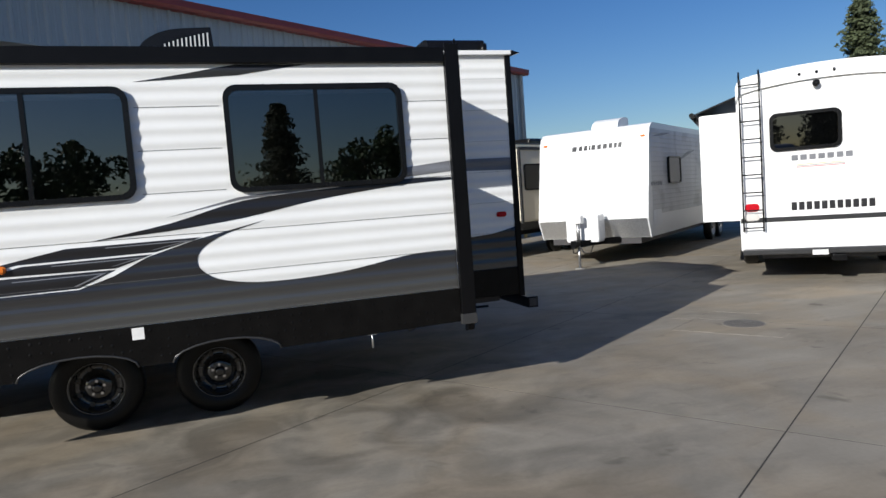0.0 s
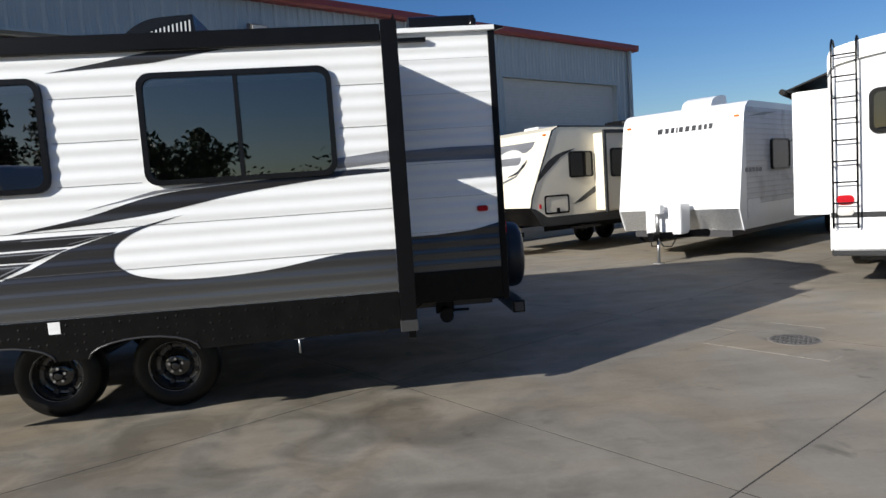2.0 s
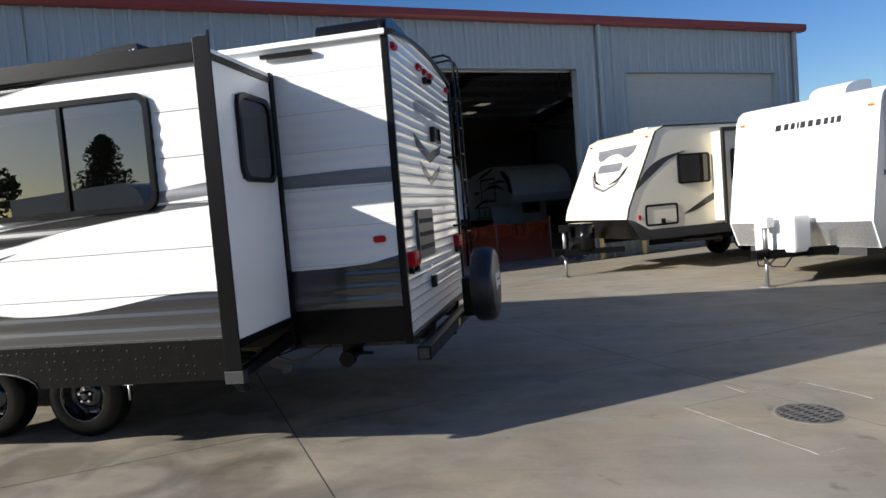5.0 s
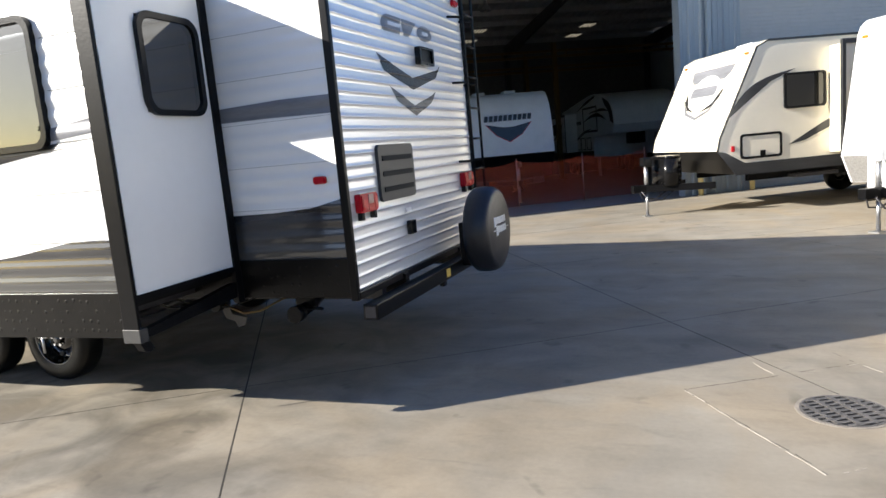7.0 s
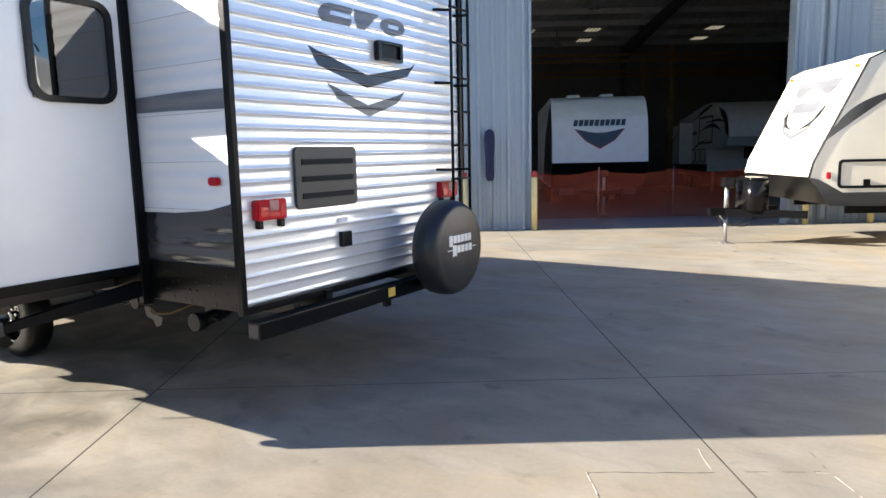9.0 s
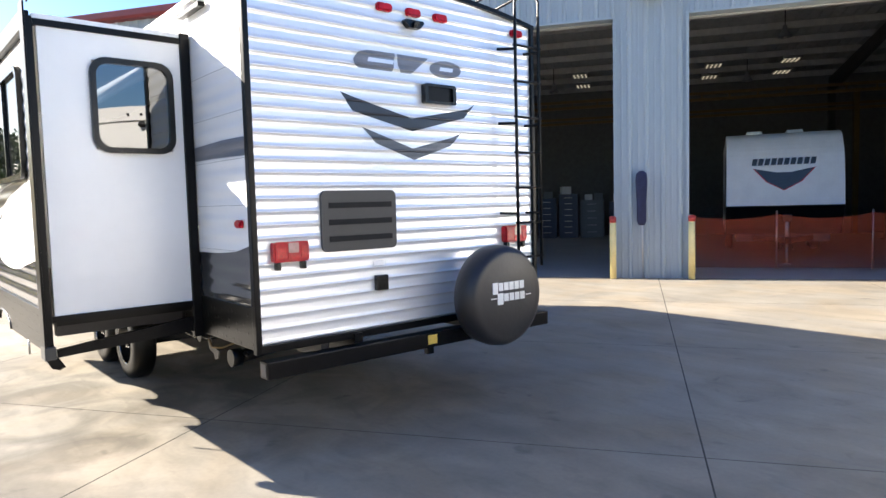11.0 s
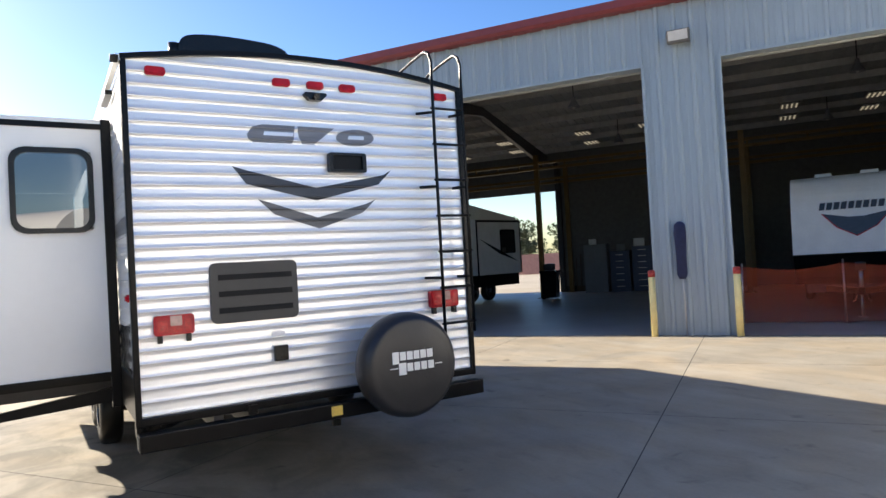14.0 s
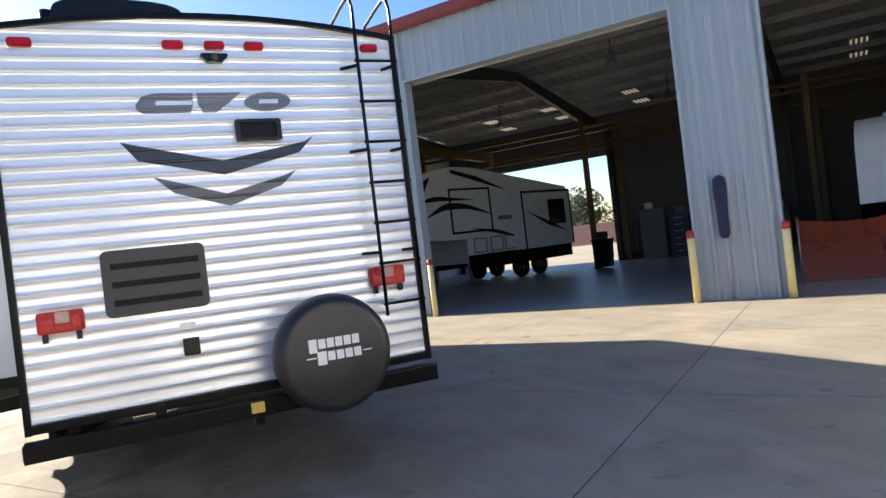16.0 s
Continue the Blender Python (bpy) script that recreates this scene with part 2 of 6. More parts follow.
def sheen_fade(m, low, high, z0, z1):
    """Charcoal film whose colour lightens towards its lower edge, painting in reflected sheen."""
    nt = m.node_tree
    xyz, tc = nt.nodes.new("ShaderNodeSeparateXYZ"), nt.nodes.new("ShaderNodeTexCoord")
    nt.links.new(tc.outputs["Object"], xyz.inputs[0])
    r = nt.nodes.new("ShaderNodeMapRange")
    r.inputs[1].default_value, r.inputs[2].default_value = z0, z1
    nt.links.new(xyz.outputs[2], r.inputs[0])
    mx = nt.nodes.new("ShaderNodeMix")
    mx.data_type = "RGBA"
    nt.links.new(r.outputs[0], mx.inputs[0])
    mx.inputs[6].default_value, mx.inputs[7].default_value = (*low, 1), (*high, 1)
    nt.links.new(mx.outputs[2], nt.nodes["Principled BSDF"].inputs["Base Color"])


sheen_fade(FADE, (0.085, 0.085, 0.082), (0.030, 0.030, 0.033), 0.95, 1.22)


def dimples(m, scale, depth):
    """Pressed dimples over a sheet."""
    nt = m.node_tree
    geo = nt.nodes.new("ShaderNodeTexCoord")
    v = nt.nodes.new("ShaderNodeTexVoronoi")
    v.inputs["Scale"].default_value, v.inputs["Randomness"].default_value = scale, 0.25
    flatten = nt.nodes.new("ShaderNodeMapping")
    flatten.inputs["Scale"].default_value = (1, 0, 1) if scale < 20 else (1, 1, 1)
    nt.links.new(geo.outputs["Object"], flatten.inputs[0])
    nt.links.new(flatten.outputs[0], v.inputs["Vector"])
    r = nt.nodes.new("ShaderNodeMapRange")
    r.inputs[1].default_value, r.inputs[2].default_value, r.inputs[3].default_value, r.inputs[4].default_value = 0.08, 0.22, 1.0, 0.0
    nt.links.new(v.outputs["Distance"], r.inputs[0])
    b = nt.nodes.new("ShaderNodeBump")
    b.inputs["Strength"].default_value, b.inputs["Distance"].default_value = depth, 0.006
    nt.links.new(r.outputs[0], b.inputs["Height"])
    nt.links.new(b.outputs[0], nt.nodes["Principled BSDF"].inputs["Normal"])


dimples(SKIRT, 17, 0.42)
dimples(DIAMOND, 26, 0.9)


# ---------- mesh helpers ----------
def at(plane, a, b, c):
    """A point from two coordinates in a plane and the one across it."""
    return {"xz": (a, c, b), "yz": (c, a, b), "xy": (a, b, c)}[plane]


def box(bm, x0, x1, y0, y1, z0, z1, bevel=0.0, m=None):
    vs = [bm.verts.new((x, y, z)) for x in (x0, x1) for y in (y0, y1) for z in (z0, z1)]
    fs = [bm.faces.new([vs[i] for i in q]) for q in ((0, 1, 3, 2), (4, 6, 7, 5), (0, 4, 5, 1), (2, 3, 7, 6), (0, 2, 6, 4), (1, 5, 7, 3))]
    if bevel:
        r = bmesh.ops.bevel(bm, geom=list({e for f in fs for e in f.edges}), offset=bevel, segments=2, affect="EDGES", profile=0.6)
        vs = [v for v in r["verts"]] + [v for v in vs if v.is_valid]
    if m is not None:
        bmesh.ops.transform(bm, matrix=m, verts=list({v for v in vs if v.is_valid}))
    return bm


def prism(bm, pts, c0, c1, plane, smooth=False):
    n = len(pts)
    lo = [bm.verts.new(at(plane, a, b, c0)) for a, b in pts]
    hi = [bm.verts.new(at(plane, a, b, c1)) for a, b in pts]
    bm.faces.new(lo), bm.faces.new(hi[::-1])
    for i in range(n):
        f = bm.faces.new((lo[i], hi[i], hi[(i + 1) % n], lo[(i + 1) % n]))
        f.smooth = smooth
    return bm


def ring(bm, outer, inner, c0, c1, plane):
    n = len(outer)
    g = [[bm.verts.new(at(plane, a, b, c)) for a, b in pts] for pts, c in ((outer, c0), (outer, c1), (inner, c1), (inner, c0))]
    for k in range(4):
        for i in range(n):
            f = bm.faces.new((g[k][i], g[(k + 1) % 4][i], g[(k + 1) % 4][(i + 1) % n], g[k][(i + 1) % n]))
    return bm


def rrect(a0, a1, b0, b1, r, n=5):
    out = []
    for ca, cb, s in ((a1 - r, b1 - r, 0), (a0 + r, b1 - r, 1), (a0 + r, b0 + r, 2), (a1 - r, b0 + r, 3)):
        out += [(ca + r * math.cos(math.pi / 2 * (s + i / n)), cb + r * math.sin(math.pi / 2 * (s + i / n))) for i in range(n + 1)]
    return out


def cyl(bm, p0, p1, r0, r1=None, n=12, smooth=True):
    r1 = r0 if r1 is None else r1
    p0, p1 = Vector(p0), Vector(p1)
    q = (p1 - p0).to_track_quat("Z", "Y").to_matrix()
    rows = [[bm.verts.new(p + q @ Vector((r * math.cos(2 * math.pi * i / n), r * math.sin(2 * math.pi * i / n), 0))) for i in range(n)] for p, r in ((p0, r0), (p1, r1))]
    bm.faces.new(rows[0][::-1]), bm.faces.new(rows[1])
    for i in range(n):
        bm.faces.new((rows[0][i], rows[0][(i + 1) % n], rows[1][(i + 1) % n], rows[1][i])).smooth = smooth
    return bm


def tube(bm, pts, r, n=8):
    pts = [Vector(p) for p in pts]
    rows = []
    for i, p in enumerate(pts):
        d = (pts[min(i + 1, len(pts) - 1)] - pts[max(i - 1, 0)]).normalized()
        q = d.to_track_quat("Z", "Y").to_matrix()
        rows.append([bm.verts.new(p + q @ Vector((r * math.cos(2 * math.pi * k / n), r * math.sin(2 * math.pi * k / n), 0))) for k in range(n)])
    for a, b in zip(rows, rows[1:]):
        for k in range(n):
            bm.faces.new((a[k], a[(k + 1) % n], b[(k + 1) % n], b[k])).smooth = True
    bm.faces.new(rows[0][::-1]), bm.faces.new(rows[-1])
    return bm


def lathe(bm, prof, centre, axis, n=28, caps=True):
    """prof: (radius, along) pairs turned round axis ('x' or 'y')."""
    rows = []
    for r, h in prof:
        row = []
        for i in range(n):
            s, c = r * math.sin(2 * math.pi * i / n), r * math.cos(2 * math.pi * i / n)
            row.append(bm.verts.new(Vector(centre) + (Vector((h, s, c)) if axis == "x" else Vector((s, h, c)))))
        rows.append(row)
    for a, b in zip(rows, rows[1:]):
        for i in range(n):
            bm.faces.new((a[i], a[(i + 1) % n], b[(i + 1) % n], b[i])).smooth = True
    if caps is True:
        bm.faces.new(rows[0])
    if caps:
        bm.faces.new(rows[-1][::-1])
    return bm


def link(name, bm, mat, parent=None, label=""):
    bmesh.ops.recalc_face_normals(bm, faces=bm.faces)
    me = bpy.data.meshes.new(name)
    bm.to_mesh(me)
    bm.free()
    me.materials.append(mat)
    ob = new(name, me)
    if parent:
        ob.parent = parent
    if label:
        ob["label"] = label
    return ob


def part(name, bm, mat, parent, label=""):
    return link(name, bm, mat, parent, label)


def thing(name, m, label, category, group=""):
    ob = new(name)
    ob.empty_display_size = 0.2
    ob.matrix_world = m
    return tagged(ob, label, category, group)


def flat(name, m, bm, mat, label, category, group="", kind=""):
    """A thing of one mesh."""
    ob = link(name, bm, mat)
    ob.matrix_world = m
    return tagged(ob, label, category, group, kind)


nb = bmesh.new


class Siding:
    """Pressed sheet: soft waves, or lapped boards with a bead at each foot, stepping across the plane."""

    def __init__(self, period, depth, peak=0.22, soft=False):
        self.period, self.depth, self.peak, self.soft = period, depth, peak, soft

    def off(self, b):
        f = (b / self.period) % 1.0
        if self.soft:
            return self.depth * (0.5 - 0.5 * math.cos(2 * math.pi * f))
        bead = math.sin(math.pi * f / self.peak) if f < self.peak else 0.0
        return self.depth * (0.62 * bead + 0.38 * ((1 - f) / (1 - self.peak) if f > self.peak else f / self.peak))

    def levels(self, b0, b1):
        out = set()
        k = math.floor(b0 / self.period)
        while k * self.period < b1:
            out |= {round((k + f) * self.period, 5) for f in ((0, 0.125, 0.25, 0.375, 0.5, 0.625, 0.75, 0.875) if self.soft else (0, self.peak * 0.2, self.peak * 0.4, self.peak * 0.6, self.peak * 0.8, self.peak, 0.45, 0.75))}
            k += 1
        return sorted({b0, b1} | {b for b in out if b0 < b < b1})

    def sheet(self, plane, a0, a1, b0, b1, c, side, top=None, holes=()):
        bm = nb()
        aa = sorted({a0, a1} | {h[i] for h in holes for i in (0, 1)} | ({a0 + (a1 - a0) * i / 12 for i in range(13)} if top else set()))
        bb = sorted(set(self.levels(b0, b1)) | {h[i] for h in holes for i in (2, 3)})
        vs = {}

        def v(i, j):
            if (i, j) not in vs:
                b = min(bb[j], top(aa[i])) if top else bb[j]
                vs[i, j] = bm.verts.new(at(plane, aa[i], b, c + side * self.off(bb[j])))
            return vs[i, j]
        for i in range(len(aa) - 1):
            for j in range(len(bb) - 1):
                am, bmid = (aa[i] + aa[i + 1]) / 2, (bb[j] + bb[j + 1]) / 2
                if any(h[0] < am < h[1] and h[2] < bmid < h[3] for h in holes):
                    continue
                if top and bb[j] >= max(top(aa[i]), top(aa[i + 1])):
                    continue
                bm.faces.new((v(i, j), v(i + 1, j), v(i + 1, j + 1), v(i, j + 1))).smooth = True
        return bm

    def decal(self, plane, pts, c, side, lift=0.003):
        bm = nb()
        f = bm.faces.new([bm.verts.new(at(plane, a, b, c)) for a, b in pts])
        f.normal_update()
        bmesh.ops.triangulate(bm, faces=[f])
        b0, b1 = min(p[1] for p in pts), max(p[1] for p in pts)
        for z in self.levels(b0, b1)[1:-1]:
            bmesh.ops.bisect_plane(bm, geom=bm.verts[:] + bm.edges[:] + bm.faces[:], plane_co=(0, 0, z), plane_no=(0, 0, 1), dist=1e-6)
        for vert in bm.verts:
            d = side * (self.off(vert.co.z) + lift)
            if plane == "xz":
                vert.co.y += d
            else:
                vert.co.x += d
        return bm


def smooth_line(pts, n=6):
    """A rounder run through the points."""
    out = []
    for i in range(len(pts) - 1):
        p0, p1, p2, p3 = (Vector(pts[max(0, min(len(pts) - 1, k))]) for k in (i - 1, i, i + 1, i + 2))
        for k in range(n):
            t = k / n
            out.append(tuple(0.5 * (2 * p1 + (p2 - p0) * t + (2 * p0 - 5 * p1 + 4 * p2 - p3) * t * t + (3 * p1 - p0 - 3 * p2 + p3) * t ** 3)))
    return out + [tuple(pts[-1])]


def window(parent, plane, a0, a1, b0, b1, c, side, split=None, r=0.09, pane=PANE, fr=0.036, names=("window_frame", "window_pane"), lip=0.03):
    o = rrect(a0, a1, b0, b1, r)
    i = rrect(a0 + fr, a1 - fr, b0 + fr, b1 - fr, max(r - fr * 0.6, 0.02))
    bm = ring(nb(), o, i, c - side * 0.03, c + side * lip, plane)
    part(names[0], bm, SATIN, parent, "black window frame with rounded corners")
    cuts = [a0 + fr * 0.7, a1 - fr * 0.7] if split is None else [a0 + fr * 0.7, split, a1 - fr * 0.7]
    for k, (p, q) in enumerate(zip(cuts, cuts[1:])):
        bm = nb()
        cc = c + side * (lip - 0.014 - 0.008 * k)
        bm.faces.new([bm.verts.new(at(plane, *pt, cc)) for pt in rrect(p, q, b0 + fr * 0.7, b1 - fr * 0.7, 0.03 if split is not None else max(r - fr, 0.02))])
        ob = part(names[1], bm, pane, parent, "dark tinted glass")
        across = {"xz": 1, "yz": 0, "xy": 2}[plane]
        if ob.data.polygons[0].normal[across] * side < 0:
            ob.data.flip_normals()
        ob.visible_shadow = False
    if split is not None:
        bm = nb()
        prism(bm, [(split - 0.014, b0 + fr * 0.8), (split + 0.014, b0 + fr * 0.8), (split + 0.014, b1 - fr * 0.8), (split - 0.014, b1 - fr * 0.8)], c, c + side * (lip - 0.004), plane)
        part("window_bar", bm, SATIN, parent, "black bar between the sliding panes")


HOLES = []


def material_hole():
    if not HOLES:
        HOLES.append(material("lit_ground_in_hole", (0.10, 0.09, 0.075), 0.8))
    return HOLES[0]


def wheel(parent, x, y, z, side, r=0.34, w=0.21, rim_mat=None):
    """A road wheel with its outer face towards side along y."""
    rim_mat = rim_mat or RIM
    prof = [(r * 0.60, -w / 2), (r * 0.86, -w / 2), (r * 0.96, -w * 0.42), (r, -w * 0.3), (r, w * 0.3), (r * 0.96, w * 0.42), (r * 0.86, w / 2), (r * 0.62, w / 2), (r * 0.58, w * 0.44)]
    t = part("wheel", lathe(nb(), [(p, side * h) for p, h in prof], (x, y, z), "y", 36, False), RUBBER, parent, "black tyre")
    rp = [(r * 0.625, 0.44 * w), (r * 0.60, 0.50 * w), (r * 0.575, 0.49 * w), (r * 0.555, 0.40 * w), (r * 0.53, 0.10 * w), (r * 0.49, 0.0), (r * 0.40, -0.03 * w), (r * 0.33, 0.10 * w), (r * 0.27, 0.22 * w), (r * 0.16, 0.24 * w)]
    part("rim", lathe(nb(), [(p, side * h) for p, h in rp], (x, y, z), "y", 32, "end"), rim_mat, t, "pressed steel rim")
    # discs painted as the lit ground that shows through the vent holes
    hole = material_hole()
    for i in range(8):
        a = 2 * math.pi * (i + 0.5) / 8
        q = Vector((x + 0.445 * r * math.sin(a), y + side * w * 0.01, z + 0.445 * r * math.cos(a)))
        part("vent_hole", cyl(nb(), q, q + Vector((0, -side * 0.004 + side * 0.012, 0)), 0.02, n=10), hole, t, "round vent hole disc coloured like lit ground behind the rim")
    for i in range(5):
        a = 2 * math.pi * i / 5
        part("wheel_nut", cyl(nb(), (x + 0.055 * math.sin(a), y + side * w * 0.29, z + 0.055 * math.cos(a)), (x + 0.055 * math.sin(a), y + side * w * 0.38, z + 0.055 * math.cos(a)), 0.012, n=6), CHROME, t)
    part("hub_cap", lathe(nb(), [(0.042, side * w * 0.2), (0.040, side * w * 0.40), (0.02, side * w * 0.44)], (x, y, z), "y", 16), RIM, t, "black hub cap")


def lamp_lens(name, parent, plane, a0, a1, b0, b1, c, side, depth=0.03, mat=LENS_RED, r=0.02, label=""):
    bm = prism(nb(), rrect(a0, a1, b0, b1, min(r, (b1 - b0) * 0.49), 3), c, c + side * depth, plane)
    top = [e for e in bm.edges if all(abs((v.co.y if plane == "xz" else v.co.x) - (c + side * depth)) < 1e-5 for v in e.verts)]
    bmesh.ops.bevel(bm, geom=top, offset=min(depth * 0.4, 0.01), segments=2, affect="EDGES")
    return part(name, bm, mat, parent, label)


# ---------- the large structure: ground ----------
BANG = 33.8
BM = pose(-1.03, 15.2, 0, 0, 0, BANG)             # the workshop's frame: x along its front, y into it


def ground():
    bm = nb()
    r = 900
    bm.faces.new([bm.verts.new(p) for p in ((-r, -r, -0.035), (r, -r, -0.035), (r, r, -0.035), (-r, r, -0.035))])
    flat("ground", pose(0, 0, 0), bm, GROUND, "pale worn ground reaching to the horizon", "ground", kind="structure")
    bm = nb()
    box(bm, -15.9, 21.0, -27.4, 0.0, -0.034, -0.0012)
    flat("pavement", BM, bm, JOINT, "dark joint filler between the concrete slabs of the yard", "pavement", kind="structure")


ground()


# ---------- the workshop ----------
D1, D2, D3 = (-5.35, 0.08), (1.38, 6.72), (8.2, 13.68)
UL, UR, EAVE, DEPTH = -13.2, 14.5, 6.0, 15.2


def ribbed(a0, a1, z0, z1, c, plane="xz", rib=0.30, side=-1):
    """Trapezoid-ribbed steel sheet standing upright."""
    bm = nb()
    xs = []
    k = math.floor(a0 / rib)
    while k * rib < a1:
        for f, d in ((0.0, 0.0), (0.1, 0.042), (0.24, 0.042), (0.34, 0.0), (0.58, 0.0), (0.62, 0.009), (0.70, 0.009), (0.74, 0.0)):
            a = (k + f) * rib
            if a0 < a < a1:
                xs.append((a, d))
        k += 1
    xs = [(a0, 0.0)] + xs + [(a1, 0.0)]
    lo = [bm.verts.new(at(plane, a, z0, c + side * d)) for a, d in xs]
    hi = [bm.verts.new(at(plane, a, z1, c + side * d)) for a, d in xs]
    bk = [[bm.verts.new(at(plane, a, z, c - side * 0.08)) for a, _ in (xs[0], xs[-1])] for z in (z0, z1)]
    for i in range(len(xs) - 1):
        bm.faces.new((lo[i], lo[i + 1], hi[i + 1], hi[i]))
    bm.faces.new((bk[0][0], bk[0][1], bk[1][1], bk[1][0]))
    bm.faces.new(lo + bk[0][::-1]), bm.faces.new(hi + bk[1][::-1])
    bm.faces.new((lo[0], hi[0], bk[1][0], bk[0][0])), bm.faces.new((lo[-1], hi[-1], bk[1][1], bk[0][1]))
    return bm


def workshop():
    W = thing("wall_front", BM, "pale blue-grey ribbed steel front wall of the workshop", "wall")
    W["kind"] = "structure"
    for a0, a1, z0, z1 in ((UL, D1[0], 0, EAVE), (D1[1], D2[0], 0, EAVE), (D2[1], D3[0], 0, EAVE), (D3[1], UR, 0, EAVE), (D1[0], D1[1], 4.93, EAVE), (D2[0], D2[1], 4.9, EAVE), (D3[0], D3[1], 4.82, EAVE)):
        part("cladding", ribbed(a0, a1, z0, z1, 0.0), CLAD, W)
    for d, top in ((D1, 4.93), (D2, 4.9), (D3, 4.82)):
        bm = nb()
        for a in (d[0] - 0.02, d[1] - 0.03):
            box(bm, a, a + 0.05, -0.05, 0.22, 0.0, top + 0.04)
        box(bm, d[0] + 0.035, d[1] - 0.035, -0.05, 0.22, top - 0.004, top + 0.04)
        part("door_trim", bm, CLAD, W, "folded steel trim round the bay opening")
    # rolled-up doors under the heads, and one shut door
    for d, top in ((D1, 4.93), (D2, 4.9)):
        bm = nb()
        for i in range(5):
            box(bm, d[0] + 0.05, d[1] - 0.05, 0.24 + i * 0.012, 0.29 + i * 0.012, top - 0.03 + i * 0.09, top + 0.05 + i * 0.09, 0.01)
        cyl(bm, (d[0] + 0.05, 0.62, top + 0.5), (d[1] - 0.05, 0.62, top + 0.5), 0.22, n=16)
        part("rolled_door", bm, ROLLER, W, "rolled-up pale roller door")
    bm = nb()
    for i in range(52):
        z = i * 0.0925
        prism(bm, [(0.11, z), (0.103, z + 0.012), (0.103, z + 0.08), (0.11, z + 0.0925), (0.14, z + 0.09), (0.14, z)], D3[0] + 0.05, D3[1] - 0.05, "yz")
    part("roller_door", bm, ROLLER, W, "shut white roller door")
    # gutter and downpipes
    bm = nb()
    prism(bm, [(-0.24, EAVE + 0.20), (-0.24, EAVE + 0.06), (-0.20, EAVE + 0.0), (0.02, EAVE), (0.02, EAVE + 0.20)], UL - 0.25, UR + 0.25, "yz")
    part("gutter", bm, FASCIA, W, "maroon gutter along the eave")
    for u in (7.38, UR - 0.12, UL + 0.4):
        bm = nb()
        box(bm, u - 0.05, u + 0.05, -0.15, -0.055, 0.1, EAVE + 0.02, 0.012)
        for z in (1.0, 3.2, 5.2):
            box(bm, u - 0.065, u + 0.065, -0.16, -0.05, z, z + 0.03)
        part("downpipe", bm, CLAD, W, "square blue-grey downpipe")
    # end walls, back wall, roof
    for name, u, hole in (("wall_left", UL, None), ("wall_right", UR, None)):
        E = link(name, ribbed(0.02, DEPTH, 0, EAVE, u, "yz", side=-1 if u < 0 else 1), CLAD)
        E.matrix_world = BM
        tagged(E, "pale blue-grey ribbed steel end wall", "wall", kind="structure")
        bm = prism(nb(), [(0.02, EAVE), (DEPTH, EAVE), (DEPTH / 2, EAVE + 0.75)], u - 0.04, u + 0.04, "yz")
        part("gable", bm, CLAD, E)
    Bk = thing("wall_back", BM, "back wall coloured dark for indoor shade, with an open drive-through bay", "wall")
    Bk["kind"] = "structure"
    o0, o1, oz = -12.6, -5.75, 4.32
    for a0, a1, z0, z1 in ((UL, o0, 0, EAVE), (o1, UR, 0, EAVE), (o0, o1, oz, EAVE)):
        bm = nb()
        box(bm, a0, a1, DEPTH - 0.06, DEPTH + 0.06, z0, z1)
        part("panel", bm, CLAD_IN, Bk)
    for name, (y0, y1) in (("roof", (-0.12, DEPTH / 2)), ("roof", (DEPTH / 2, DEPTH + 0.12))):
        bm = nb()
        z = lambda y: EAVE + 0.06 + 0.75 * (1 - abs(y - DEPTH / 2) / (DEPTH / 2))
        n = 92
        for k in range(n):
            a, b = UL - 0.2 + (UR - UL + 0.4) * k / n, UL - 0.2 + (UR - UL + 0.4) * (k + 1) / n
            c = a + (b - a) * 0.22
            for p, q, h, g in ((a, a, 0.0, 0.035), (a, c, 0.035, 0.035), (c, c, 0.035, 0.0), (c, b, 0.0, 0.0)):
                bm.faces.new([bm.verts.new(v) for v in ((p, y0, z(y0) + h), (q, y0, z(y0) + g), (q, y1, z(y1) + g), (p, y1, z(y1) + h))])
        R = flat(name, BM, bm, ROOFIN, "ribbed steel roof sheets on purlins", "roof", kind="structure")
    bm = nb()
    for i in range(11):
        y = 0.5 + i * 1.42
        zz = EAVE + 0.06 + 0.75 * (1 - abs(y - DEPTH / 2) / (DEPTH / 2))
        box(bm, UL + 0.1, UR - 0.1, y - 0.03, y + 0.03, zz - 0.22, zz - 0.02)
    flat("ceiling", BM, bm, ROOFIN, "steel purlins under the roof", "ceiling", kind="structure")
    # frames: dark rafters and columns
    for u in (-12.9, -6.1, 0.75, 7.45, 14.2):
        F = thing("portal_frame", BM @ pose(u, 0, 0), "dark painted steel portal frame of the workshop", "steel frame", "portal frames")
        for y in (0.30, DEPTH - 0.35):
            bm = nb()
            jamb = 0.48 if u == -6.1 and y > 5 else 0.0        # clear of the drive-through opening
            box(bm, jamb - 0.1, jamb + 0.1, y - 0.12, y + 0.12, 0, EAVE - 0.5)
            part("column", bm, DARKSTEEL, F)
        for s in (0, 1):
            y0, y1 = (0.2, DEPTH / 2) if s == 0 else (DEPTH / 2, DEPTH - 0.2)
            za = lambda y: EAVE - 0.2 + 0.75 * (1 - abs(y - DEPTH / 2) / (DEPTH / 2))
            bm = nb()
            deep0, deep1 = (0.55, 0.30) if s == 0 else (0.30, 0.55)
